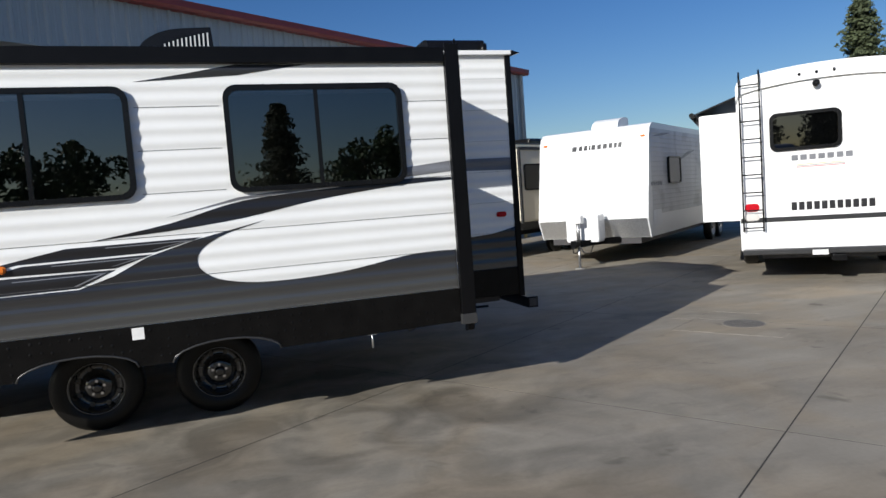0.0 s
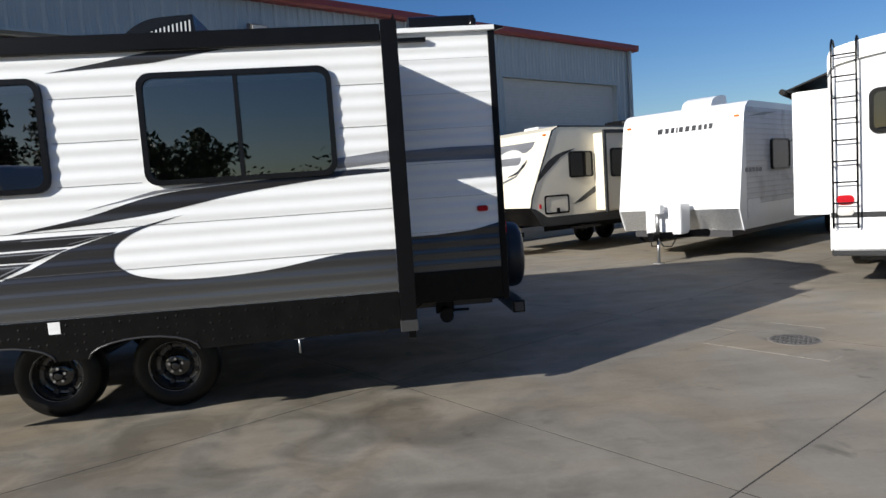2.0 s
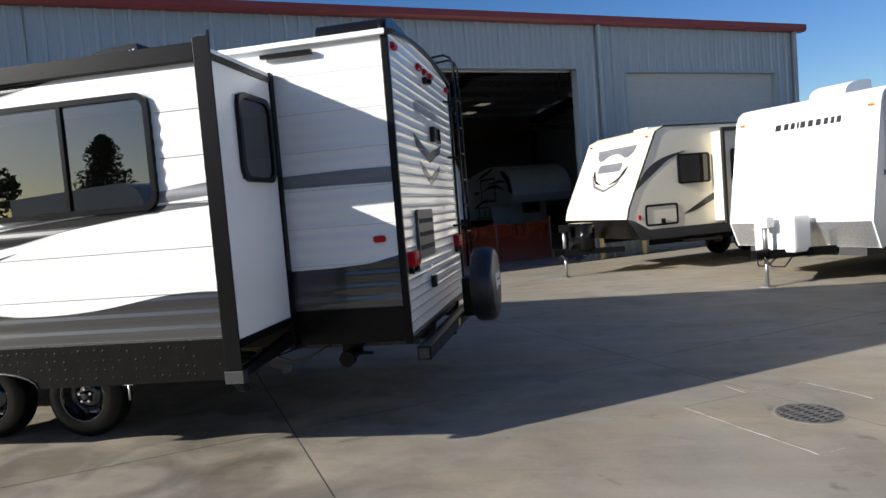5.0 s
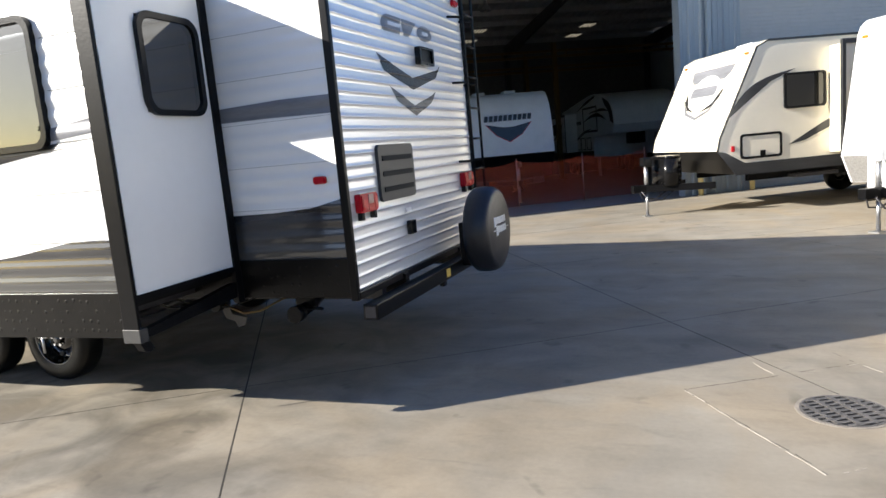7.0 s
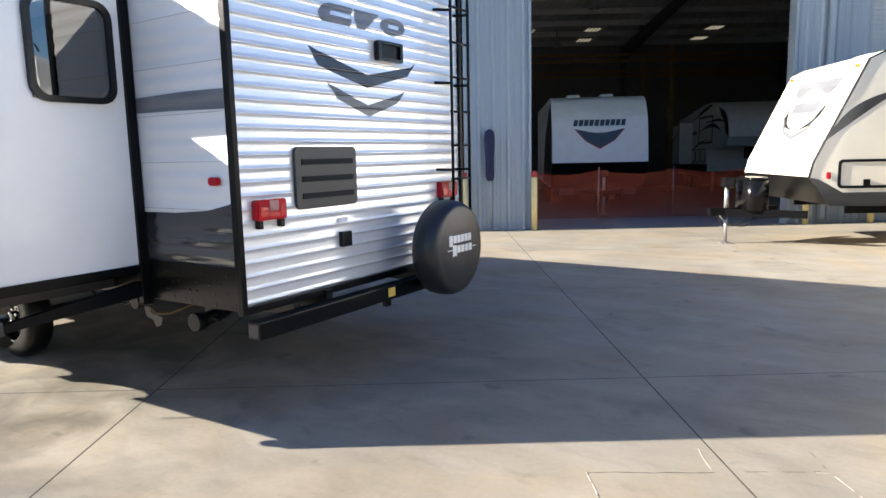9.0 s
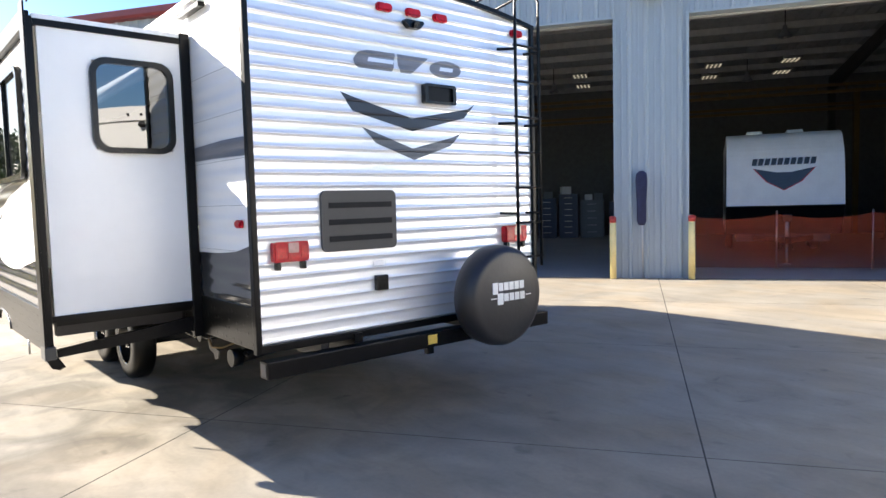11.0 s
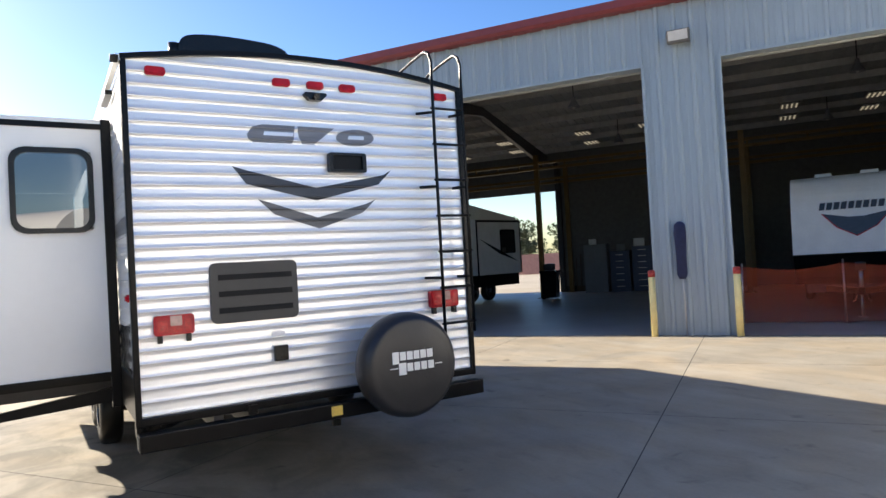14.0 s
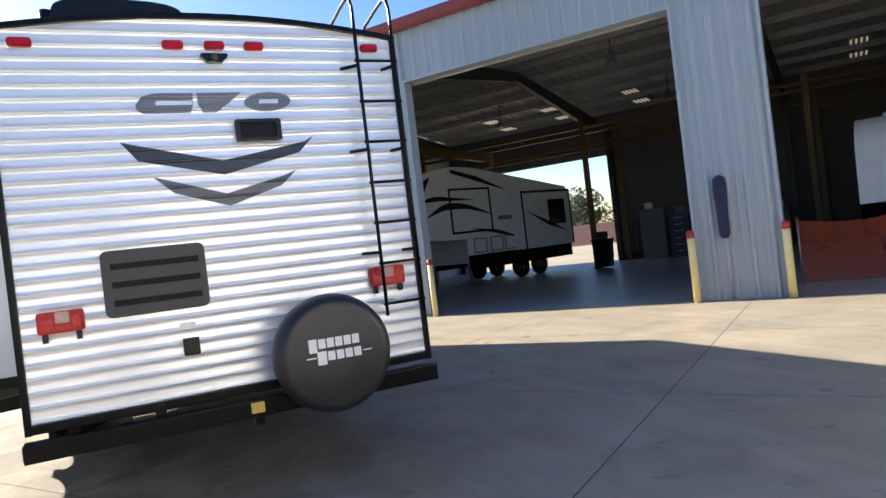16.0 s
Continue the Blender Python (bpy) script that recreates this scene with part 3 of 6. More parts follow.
            prism(bm, [(y0, za(y0)), (y1, za(y1)), (y1, za(y1) - deep1), (y0, za(y0) - deep0)], -0.07, 0.07, "yz")
            part("rafter", bm, DARKSTEEL, F)
    # shop floor
    bm = nb()
    box(bm, UL, UR, 0.0, DEPTH, -0.033, 0.0)
    flat("floor", BM, bm, SHOP_FLOOR, "smooth sealed grey concrete workshop floor", "floor", kind="structure")


workshop()


def wall_lamp():
    L = thing("wall_lamp", BM @ pose(0.74, -0.03, 5.37), "weathered floodlight box on the ribbed wall above the pillar", "lamp")
    part("housing", prism(nb(), [(-0.02, -0.12), (-0.22, -0.14), (-0.26, 0.06), (-0.10, 0.12), (-0.02, 0.12)], -0.19, 0.19, "yz"), material("bronze_housing", (0.12, 0.11, 0.10), 0.5), L)
    part("diffuser", prism(nb(), [(-0.225, -0.11), (-0.24, -0.115), (-0.275, 0.05), (-0.262, 0.055)], -0.165, 0.165, "yz"), LENS_CLEAR, L, "clouded glass")


def bollard(u, v, h=1.2, r=0.06, mat=PALEYELLOW, cap=REDPAINT, lab="yellow-painted steel bollard with a red cap"):
    b = thing("bollard", BM @ pose(u, v, 0), lab, "bollard", "bollards by the bays")
    part("post", cyl(nb(), (0, 0, 0), (0, 0, h - 0.12), r, n=20), mat, b)
    bm = nb()
    cyl(bm, (0, 0, h - 0.12), (0, 0, h - 0.02), r * 1.06, n=20)
    cyl(bm, (0, 0, h - 0.02), (0, 0, h), r * 1.06, r * 0.7, n=20)
    part("cap", bm, cap, b)


wall_lamp()
for u, v in ((0.03, -0.17), (1.45, -0.17), (7.0, -0.2), (8.35, -0.2), (-5.15, -0.15)):
    bollard(u, v)
bollard(13.85, -0.2)


# ---------- the near travel trailer ----------
XR, YW, YF, XF = 3.0, 6.1, 8.54, -4.6
RS, SS = Siding(0.0795, 0.0082, 0.24), Siding(0.095, 0.0068, soft=True)


def roof_z(y):
    return 2.945 + 0.11 * (1 - ((y - 7.32) / 1.22) ** 2)


def trailer():
    T = thing("travel_trailer", pose(0, 0, 0), "white corrugated travel trailer with black swooshes and an extended slide-out", "travel trailer")
    part("side_wall", SS.sheet("xz", XF, XR, 0.94, 2.95, YW, -1, holes=((-2.1, 2.0, 0.94, 2.6),)), WHITE, T, "white corrugated side wall")
    part("far_side_wall", SS.sheet("xz", XF, XR, 0.94, 2.95, YF, 1), WHITE, T)
    part("rear_wall", RS.sheet("yz", YW + 0.01, YF - 0.01, 0.71, 3.06, XR, 1, top=roof_z), REARWHITE, T, "bright white corrugated aluminium rear wall")
    part("front_wall", prism(nb(), [(YW, 0.7), (YF, 0.7)] + [(YF - (YF - YW) * i / 12, roof_z(YF - (YF - YW) * i / 12)) for i in range(13)], XF - 0.04, XF, "yz"), WHITE, T)
    pts = [(YW + (YF - YW) * i / 16, roof_z(YW + (YF - YW) * i / 16) + 0.004) for i in range(17)]
    part("roof", prism(nb(), pts + [(y, z - 0.05) for y, z in pts[::-1]], XF, XR - 0.004, "yz"), GEL, T, "arched white roof membrane")
    part("underbody", box(nb(), XF, XR - 0.02, YW + 0.02, YF - 0.02, 0.70, 0.76), DARKSTEEL, T)
    part("inner_lining", box(nb(), XF + 0.1, XR - 0.1, YW + 0.9, YW + 0.94, 0.77, 2.85), INSIDE, T)
    # black skirt along the foot of the side
    for y0, y1 in ((YW - 0.012, YW + 0.03), (YF - 0.03, YF + 0.012)):
        part("skirt", box(nb(), XF, XR, y0, y1, 0.68, 0.945, 0.008), SKIRT, T, "black lower skirt")
    # rear corner trims and the arched cap
    for y in (YW - 0.022, YF - 0.016):
        part("corner_trim", box(nb(), XR - 0.03, XR + 0.026, y, y + 0.038, 0.66, 2.955, 0.008), BLACK, T, "black rear corner trim")
    cap = [(y, roof_z(y) + 0.018) for y in [YW - 0.02 + (YF - YW + 0.04) * i / 20 for i in range(21)]]
    part("roof_trim", prism(nb(), cap + [(y, z - 0.032) for y, z in cap[::-1]], XR - 0.05, XR + 0.03, "yz"), BLACK, T, "black arched trim under the roof edge")
    part("rear_sill", box(nb(), XR - 0.03, XR + 0.03, YW, YF, 0.665, 0.715, 0.006), BLACK, T)
    # awning rail and drip spouts on the camera side
    bm = nb()
    box(bm, XF, XR + 0.03, YW - 0.05, YW - 0.014, 2.915, 2.955, 0.006)
    part("gutter_rail", bm, WHITE, T, "white drip rail along the roof edge")
    bm = nb()
    prism(bm, [(XR + 0.02, 2.95), (XR + 0.10, 2.925), (XR + 0.02, 2.90)], YW - 0.075, YW - 0.03, "xz")
    part("drip_spout", bm, BLACK, T)
    part("awning_arm", box(nb(), 2.05, XR - 0.55, YW - 0.06, YW - 0.015, 2.845, 2.875), BLACK, T)
    # thin dark strips paint the shade in the grooves between siding panels
    for z in (2.705, 2.42, 2.135, 1.85, 1.565, 1.28, 0.995):
        part("seam", box(nb(), 2.0, XR - 0.035, YW - 0.007, YW - 0.001, z - 0.0009, z + 0.0009), SEAM, T)
    # side decals behind the slide-out
    part("stripe", SS.decal("xz", [(2.0, 1.875), (2.5, 1.872), (XR, 1.86), (XR, 1.975), (2.6, 1.98), (2.0, 1.965)], YW, -1), MIDGREY, T, "grey stripe")
    part("lower_graphic", SS.decal("xz", [(2.0, 0.945), (XR, 0.945), (XR, 1.33), (2.75, 1.275), (2.45, 1.255), (2.0, 1.25)], YW, -1), FADE, T, "charcoal lower graphic")
    lamp_lens("side_marker", T, "xz", 2.79, 2.885, 1.425, 1.475, YW - 0.009, -1, 0.025)
    # ---- rear wall fittings
    for y in (6.28, 7.09, 7.335, 7.58, 8.365):
        lamp_lens("marker_lamp", T, "yz", y - 0.062, y + 0.062, 2.845, 2.90, XR + 0.006, 1, 0.03)
    for y0, y1, z0, z1 in ((6.20, 6.44, 1.212, 1.335), (8.17, 8.42, 1.222, 1.352)):
        tl = lamp_lens("tail_lamp", T, "yz", y0, y1, z0, z1, XR + 0.006, 1, 0.05, r=0.018)
        m = (y0 + y1) / 2
        lamp_lens("reverse_lens", tl, "yz", m - 0.025, m + 0.045, z0 + 0.055, z1 - 0.006, XR + 0.056, 1, 0.004, mat=bpy.data.materials.get("pale_red_lens") or material("pale_red_lens", (0.42, 0.22, 0.20), 0.12, vary=0.3, scale=40), r=0.006, label="clear reversing lens")
        for a0, a1, c0, c1 in ((y0 + 0.022, m - 0.04, z0 + 0.02, z1 - 0.035), (m + 0.06, y1 - 0.02, z0 + 0.02, z1 - 0.03), (m - 0.03, m + 0.05, z0 + 0.012, z0 + 0.045)):
            lamp_lens("lens_block", tl, "yz", a0, a1, c0, c1, XR + 0.056, 1, 0.003, mat=LENS_AMBERRED, r=0.006, label="ribbed bright red lens block")
        for y in (y0 + 0.02, y1 - 0.05):
            part("lamp_foot", box(nb(), XR + 0.004, XR + 0.045, y, y + 0.03, z0 - 0.05, z0 - 0.001, 0.004), SATIN, tl)
    # louvred hatch
    h = part("vent_hatch", prism(nb(), rrect(6.55, 7.13, 1.25, 1.645, 0.04), XR + 0.004, XR + 0.028, "yz"), material("dark_grey_hatch", (0.035, 0.035, 0.034), 0.5, vary=0.1), T, "dark grey louvred hatch with three slots")
    # the slots' inner shade is painted as black strips on the hatch
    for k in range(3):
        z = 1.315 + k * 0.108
        part("slot", prism(nb(), [(6.60, z), (7.09, z), (7.09, z + 0.036), (6.60, z + 0.036)], XR + 0.02, XR + 0.034, "yz"), material("slot_shade_black", (0.002, 0.002, 0.002), 0.8), h, "black strip painting the shade inside a louvre slot")
    # camera bracket, small camera, plug, sticker
    b = part("camera_bracket", ring(nb(), rrect(7.40, 7.69, 2.255, 2.395, 0.015, 2), rrect(7.43, 7.66, 2.275, 2.375, 0.01, 2), XR + 0.004, XR + 0.05, "yz"), SATIN, T, "black camera bracket")
    part("bracket_plate", prism(nb(), rrect(7.425, 7.665, 2.27, 2.38, 0.01, 2), XR + 0.012, XR + 0.03, "yz"), BLACK, b)
    bm = nb()
    prism(bm, [(7.25, 2.815), (7.40, 2.815), (7.41, 2.80), (7.37, 2.76), (7.28, 2.76), (7.24, 2.80)], XR + 0.004, XR + 0.05, "yz")
    cyl(bm, (XR + 0.045, 7.325, 2.785), (XR + 0.075, 7.325, 2.78), 0.022, n=12)
    part("rear_camera", bm, SATIN, T, "small black rear-view camera housing")
    part("socket_cover", box(nb(), XR + 0.004, XR + 0.045, 6.945, 7.04, 0.965, 1.07, 0.008), SATIN, T, "black socket cover")
    part("sticker", prism(nb(), [(6.94, 1.135), (7.03, 1.135), (7.03, 1.165), (6.94, 1.165)], XR + 0.0145, XR + 0.0165, "yz"), PAPER, T)
    # logo as plain slanted shapes, and two chevrons
    slab = [(6.84, 2.507), (6.845, 2.472), (6.88, 2.452), (7.15, 2.452), (7.165, 2.487), (7.175, 2.577), (6.95, 2.577), (6.88, 2.557)]
    wedge = [(7.195, 2.577), (7.20, 2.50), (7.225, 2.452), (7.31, 2.452), (7.47, 2.577)]
    oval = [(7.63 + 0.015 * math.sin(k * math.pi / 12) + 0.15 * math.cos(k * math.pi / 12), 2.5145 + 0.0625 * math.sin(k * math.pi / 12)) for k in range(24)]
    for pts, lab in ((slab, "grey rounded slab of the logo"), (wedge, "grey wedge of the logo"), (oval, "grey oval of the logo")):
        part("logo_shape", RS.decal("yz", pts, XR, 1), MIDGREY, T, lab)
    for y0, y1 in ((6.95, 7.16), (7.57, 7.695)):
        part("logo_band", RS.decal("yz", [(y0, 2.502), (y1, 2.502), (y1 + 0.005, 2.529), (y0 + 0.01, 2.529)], XR, 1, 0.005), REARWHITE, T, "white band across the logo")
    part("chevron", RS.decal("yz", [(6.73, 2.285), (6.82, 2.26), (7.31, 2.145), (7.84, 2.245), (7.91, 2.285), (7.80, 2.175), (7.31, 2.055), (6.82, 2.165)], XR, 1), GREY, T, "charcoal chevron graphic")
    part("chevron", RS.decal("yz", [(6.89, 2.065), (6.96, 2.045), (7.31, 1.935), (7.69, 2.03), (7.77, 2.065), (7.66, 1.965), (7.32, 1.855), (7.0, 1.96)], XR, 1), material("graphite_decal", (0.085, 0.087, 0.092), 0.26, metal=0.3, vary=0.4, stretch=(1, 0.5, 5)), T, "grey chevron graphic")
    # ladder
    L = part("ladder", nb(), BLACK, T)
    bm = nb()
    for y in (8.235, 8.50):
        x = XR + 0.13
        tube(bm, [(x, y, 1.02), (x, y, 2.0), (x, y, 2.90), (x, y, 3.11), (x - 0.03, y, 3.18), (x - 0.09, y, 3.21), (x - 0.28, y, 3.195), (x - 0.50, y, 3.165), (x - 0.55, y, 3.13), (x - 0.56, y, 2.97)], 0.0125)
    bm.to_mesh(L.data)
    bm.free()
    L["label"] = "black tubular ladder hooked over the roof"
    L.data.materials.clear()
    L.data.materials.append(BLACK)
    for k in range(7):
        z = 1.10 + 0.275 * k
        part("rung", cyl(nb(), (XR + 0.13, 8.215, z), (XR + 0.13, 8.52, z), 0.010, n=8), BLACK, L)
    for y in (8.235, 8.50):
        for z in (1.45, 2.15, 2.72):
            if y > 8.4:
                part("standoff", tube(nb(), [(XR + 0.13, y, z), (XR + 0.02, y - 0.06, z)], 0.012, 6), BLACK, L)
            else:
                part("standoff", tube(nb(), [(XR + 0.13, y, z), (XR + 0.02, y - 0.09, z + 0.004)], 0.012, 6), BLACK, L)
    # bumper, arms, yellow tag
    B = part("bumper", box(nb(), XR + 0.05, XR + 0.155, YW - 0.02, YF + 0.0, 0.535, 0.64, 0.008), BLACK, T, "square black steel bumper")
    for y in (6.75, 7.9):
        part("bumper_arm", box(nb(), XR - 0.7, XR + 0.05, y, y + 0.06, 0.56, 0.70), BLACK, B)
    part("bumper_end", box(nb(), XR + 0.065, XR + 0.14, YW - 0.024, YW - 0.0205, 0.55, 0.625), DARKSTEEL, B)
    part("tag", prism(nb(), [(7.28, 0.56), (7.36, 0.56), (7.36, 0.625), (7.28, 0.625)], XR + 0.156, XR + 0.159, "yz"), YELLOW, B, "yellow tag")
    part("tow_eye", box(nb(), XR + 0.08, XR + 0.12, 7.30, 7.36, 0.48, 0.534, 0.005), BLACK, B)
    # spare wheel in its cover
    S = part("spare_wheel", lathe(nb(), [(0.28, 0.25), (0.335, 0.265), (0.356, 0.29), (0.362, 0.36), (0.354, 0.425), (0.332, 0.462), (0.305, 0.476), (0.285, 0.474), (0.26, 0.481), (0.10, 0.484)], (XR, 7.768, 0.876), "x", 56), VINYL, T, "spare wheel in a black vinyl cover")
    part("carrier", box(nb(), XR + 0.14, XR + 0.25, 7.67, 7.85, 0.58, 0.95, 0.01), BLACK, S)
    bars = [(7.60, 7.648, 0.905, 0.985)] + [(7.657 + k * 0.052, 7.70 + k * 0.052, 0.925, 0.981) for k in range(5)] + [(7.645, 7.70, 0.828, 0.908)] + [(7.708 + k * 0.054, 7.752 + k * 0.054, 0.848, 0.902) for k in range(4)]
    for y0, y1, z0, z1 in bars + [(7.58, 7.638, 0.872, 0.878), (7.927, 7.98, 0.872, 0.878)]:
        part("cover_mark", prism(nb(), [(y0, z0), (y1, z0), (y1, z1), (y0, z1)], XR + 0.4825, XR + 0.4865, "yz"), PAPER, S, "plain white bar")
    # wheels, axles, frame, waste pipe
    for x in (-0.70, 0.22):
        for y, s in ((6.13, -1), (8.50, 1)):
            wheel(T, x, y, 0.345, s, 0.345, 0.20)
        part("axle", cyl(nb(), (x, 6.2, 0.33), (x, 8.45, 0.33), 0.04, n=10), DARKSTEEL, T)
    for y in (6.55, 8.05):
        part("chassis_rail", box(nb(), XF - 0.4, XR - 0.05, y, y + 0.06, 0.56, 0.72), DARKSTEEL, T)
    bm = nb()
    tube(bm, [(2.48, 6.5, 0.62), (2.48, 6.35, 0.57), (2.48, 6.2, 0.55)], 0.045, 10)
    cyl(bm, (2.48, 6.2, 0.55), (2.48, 6.13, 0.55), 0.06, n=12)
    box(bm, 2.40, 2.56, 6.28, 6.31, 0.55, 0.68)
    cyl(bm, (2.55, 6.2, 0.585), (2.68, 6.18, 0.585), 0.012, n=8)
    part("waste_pipe", bm, BLACK, T, "black waste outlet pipe with a valve")
    bm = nb()
    tube(bm, [(1.0, 6.5, 0.64), (1.5, 6.4, 0.62), (1.85, 6.22, 0.585), (2.02, 6.18, 0.545), (2.15, 6.2, 0.56), (2.22, 6.3, 0.60), (2.35, 6.5, 0.66)], 0.008, 6)
    part("yellow_cable", bm, BEAM, T, "yellow cable under the floor")
    for x, z in ((1.30, 0.575), (1.55, 0.60)):
        part("brake_cable", tube(nb(), [(x - 0.25, 6.22, 0.66), (x, 6.2, z), (x + 0.35, 6.19, z - 0.01), (x + 0.62, 6.24, 0.67)], 0.007, 6), SATIN, T, "drooping black cable")
    bm = prism(nb(), [(1.72, 0.70), (1.80, 0.70), (1.86, 0.52), (1.99, 0.50), (1.96, 0.44), (1.90, 0.425), (1.88, 0.47), (1.80, 0.49)], 6.24, 6.248, "xz")
    part("slide_bracket", bm, DARKSTEEL, T, "bent steel bracket below the floor")
    part("slide_gear", cyl(nb(), (1.76, 6.18, 0.60), (1.76, 6.30, 0.60), 0.05, n=14), BLACK, T)
    for x in (1.95, 2.75):
        part("jack_leg", box(nb(), x, x + 0.06, 6.6, 8.0, 0.62, 0.68, 0.004), DARKSTEEL, T)
    # tongue and its jack keep it level
    bm = nb()
    for y in (6.75, 7.85):
        box(bm, 0, 1.75, -0.05, 0.05, 0.56, 0.68, m=Matrix.Translation((XF - 1.5, 7.32, 0)) @ Matrix.Rotation(math.atan2(y - 7.32, 1.5), 4, "Z"))
    cyl(bm, (XF - 1.35, 7.32, 0.0), (XF - 1.35, 7.32, 1.0), 0.04)
    part("tongue", bm, BLACK, T)
    # roof units
    prof = [(-0.26, 3.02), (-0.23, 3.21), (-0.12, 3.31), (0.06, 3.372), (0.40, 3.392), (0.43, 3.02)]
    ac = part("air_conditioner", prism(nb(), smooth_line(prof[:5], 4) + prof[5:], 6.98, 7.62, "xz"), SATIN, T, "black rooftop air conditioner with a slatted back")
    for k in range(12):
        x = -0.06 + k * 0.038
        tz = 3.215 + 0.125 * (k / 11) ** 0.7
        part("slat", prism(nb(), [(x, 3.13), (x + 0.013, 3.13), (x + 0.017, tz), (x + 0.004, tz)], 6.972, 6.9805, "xz"), ROLLER, ac, "pale louvre slat")
    v = prism(nb(), smooth_line([(6.44, 3.03), (6.455, 3.115), (6.52, 3.16), (6.70, 3.178), (6.98, 3.17), (7.12, 3.145), (7.18, 3.10), (7.20, 3.03)], 4), 2.35, 2.93, "yz")
    part("roof_vent", v, SATIN, T, "black domed roof vent cover")
    part("vent_pipe", cyl(nb(), (2.90, 6.42, 3.0), (2.90, 6.42, 3.10), 0.035, n=12), SATIN, T)
    part("roof_dome", lathe(nb(), [(0.16, 0.0), (0.15, 0.05), (0.1, 0.09), (0.02, 0.1)], (0, 0, 0), "x", 16), GEL, T).matrix_local = pose(1.0, 7.0, 3.04, 0, -90, 0)
    return T


T = trailer()


def slide_out(T):
    """The slide-out: in its own frame x runs along its face, which is at y = 0."""
    X0, X1, ZB, ZT = -4.35, 0.0, 0.93, 2.655
    holes = ((-1.65, -0.45, 1.81, 2.48), (-3.51, -2.30, 1.81, 2.48))
    S = part("slide_out", SS.sheet("xz", X0, X1, ZB, ZT, 0.0, -1, holes=holes), WHITE, T, "extended white corrugated slide-out with two windows")
    S.matrix_local = pose(2.13, 5.165, 0, 0, 0, 1.2)
    d = lambda pts: [(a - 2.13, b) for a, b in pts]
    E = nb()
    oc = [(0.92, 2.70)] + [(0.02, 2.70), (0.02, 0.88), (0.92, 0.88)]
    ic = [(0.79, 2.50), (0.31, 2.50), (0.31, 1.94), (0.79, 1.94)]
    ring(E, oc, ic, X1 - 0.03, X1 - 0.005, "yz")
    part("end_wall", E, GEL, S, "smooth white end wall")
    part("front_end_wall", box(nb(), X0, X0 + 0.03, 0.0, 0.92, 0.88, 2.70), GEL, S)
    part("slide_roof", box(nb(), X0, X1, 0.0, 0.92, 2.705, 2.735), GEL, S)
    part("slide_floor", box(nb(), X0, X1 - 0.04, 0.03, 0.92, 0.845, 0.88), SKIRT, S, "black slide floor")
    part("lining", box(nb(), X0 + 0.05, X1 - 0.05, 0.03, 0.92, 0.885, 0.90), INSIDE, S)
    # black frame round the face
    part("top_trim", box(nb(), X0 - 0.02, X1 - 0.07, -0.045, 0.0, 2.655, 2.765, 0.006), BLACK, S, "black top trim")
    bm = box(nb(), X1 - 0.068, X1 + 0.045, -0.055, -0.043, 0.66, 2.79, 0.004)
    box(bm, X1 - 0.066, X1 + 0.012, -0.0425, 0.0, 0.66, 2.715, 0.004)
    part("end_trim", bm, BLACK, S, "broad black end trim")
    part("trim_foot", box(nb(), X1 - 0.075, X1 + 0.05, -0.058, 0.004, 0.655, 0.735, 0.004), material("grey_end_cap", (0.035, 0.035, 0.035), 0.4), S, "grey end cap")
    part("inner_trim", box(nb(), X1 - 0.035, X1 + 0.012, 0.86, 0.925, 0.66, 2.74, 0.006), BLACK, S, "black seal against the body")
    part("end_head", box(nb(), X1 - 0.03, X1 + 0.008, 0.001, 0.86, 2.665, 2.705), BLACK, S)
    part("end_sill", box(nb(), X1 - 0.03, X1 + 0.008, 0.001, 0.86, 0.878, 0.915), BLACK, S)
    part("slide_beam", prism(nb(), [(0.02, 0.70), (0.86, 0.80), (0.86, 0.70), (0.02, 0.655)], X1 - 0.06, X1 - 0.01, "yz"), BLACK, S)
    part("corner_hook", prism(nb(), [(-0.05, 0.66), (0.02, 0.66), (0.055, 0.60), (0.02, 0.585), (-0.02, 0.60)], X1 - 0.02, X1 + 0.03, "yz"), BLACK, S, "curved black corner guard")
    part("drip_point", prism(nb(), [(X1 + 0.01, 2.79), (X1 + 0.035, 2.79), (X1 + 0.03, 2.83), (X1 + 0.024, 2.83)], -0.03, -0.02, "xz"), BLACK, S)
    # skirt with wheel arches
    arc = lambda c, r, h: [(c + r * math.cos(math.pi * (1 - i / 10)), 0.66 + h * math.sin(math.pi * (1 - i / 10))) for i in range(11)]
    foot = [(X0, 0.66)] + arc(-2.73, 0.36, 0.115) + arc(-1.80, 0.36, 0.115) + [(X1 - 0.07, 0.675)]
    part("slide_skirt", prism(nb(), [(X0, 0.935)] + foot + [(X1 - 0.07, 0.935)], -0.018, 0.012, "xz"), SKIRT, S, "black skirt with two wheel arches")
    for c in (-2.73, -1.80):
        a = arc(c, 0.36, 0.115)
        part("arch_lip", tube(nb(), [(x, -0.02, z) for x, z in a], 0.008, 6), material("worn_black_lip", (0.03, 0.03, 0.03), 0.3), S)
    part("sticker", prism(nb(), d([(-0.265, 0.845), (-0.19, 0.845), (-0.19, 0.925), (-0.265, 0.925)]), -0.0225, -0.0195, "xz"), PAPER, S, "white data sticker")
    bm = nb()
    cyl(bm, (-0.78, -0.01, 0.68), (-0.78, -0.01, 0.565), 0.007, n=8)
    box(bm, -0.815, -0.745, -0.015, 0.01, 0.66, 0.674, 0.004)
    part("slide_pin", bm, STEEL, S, "steel slide pin")
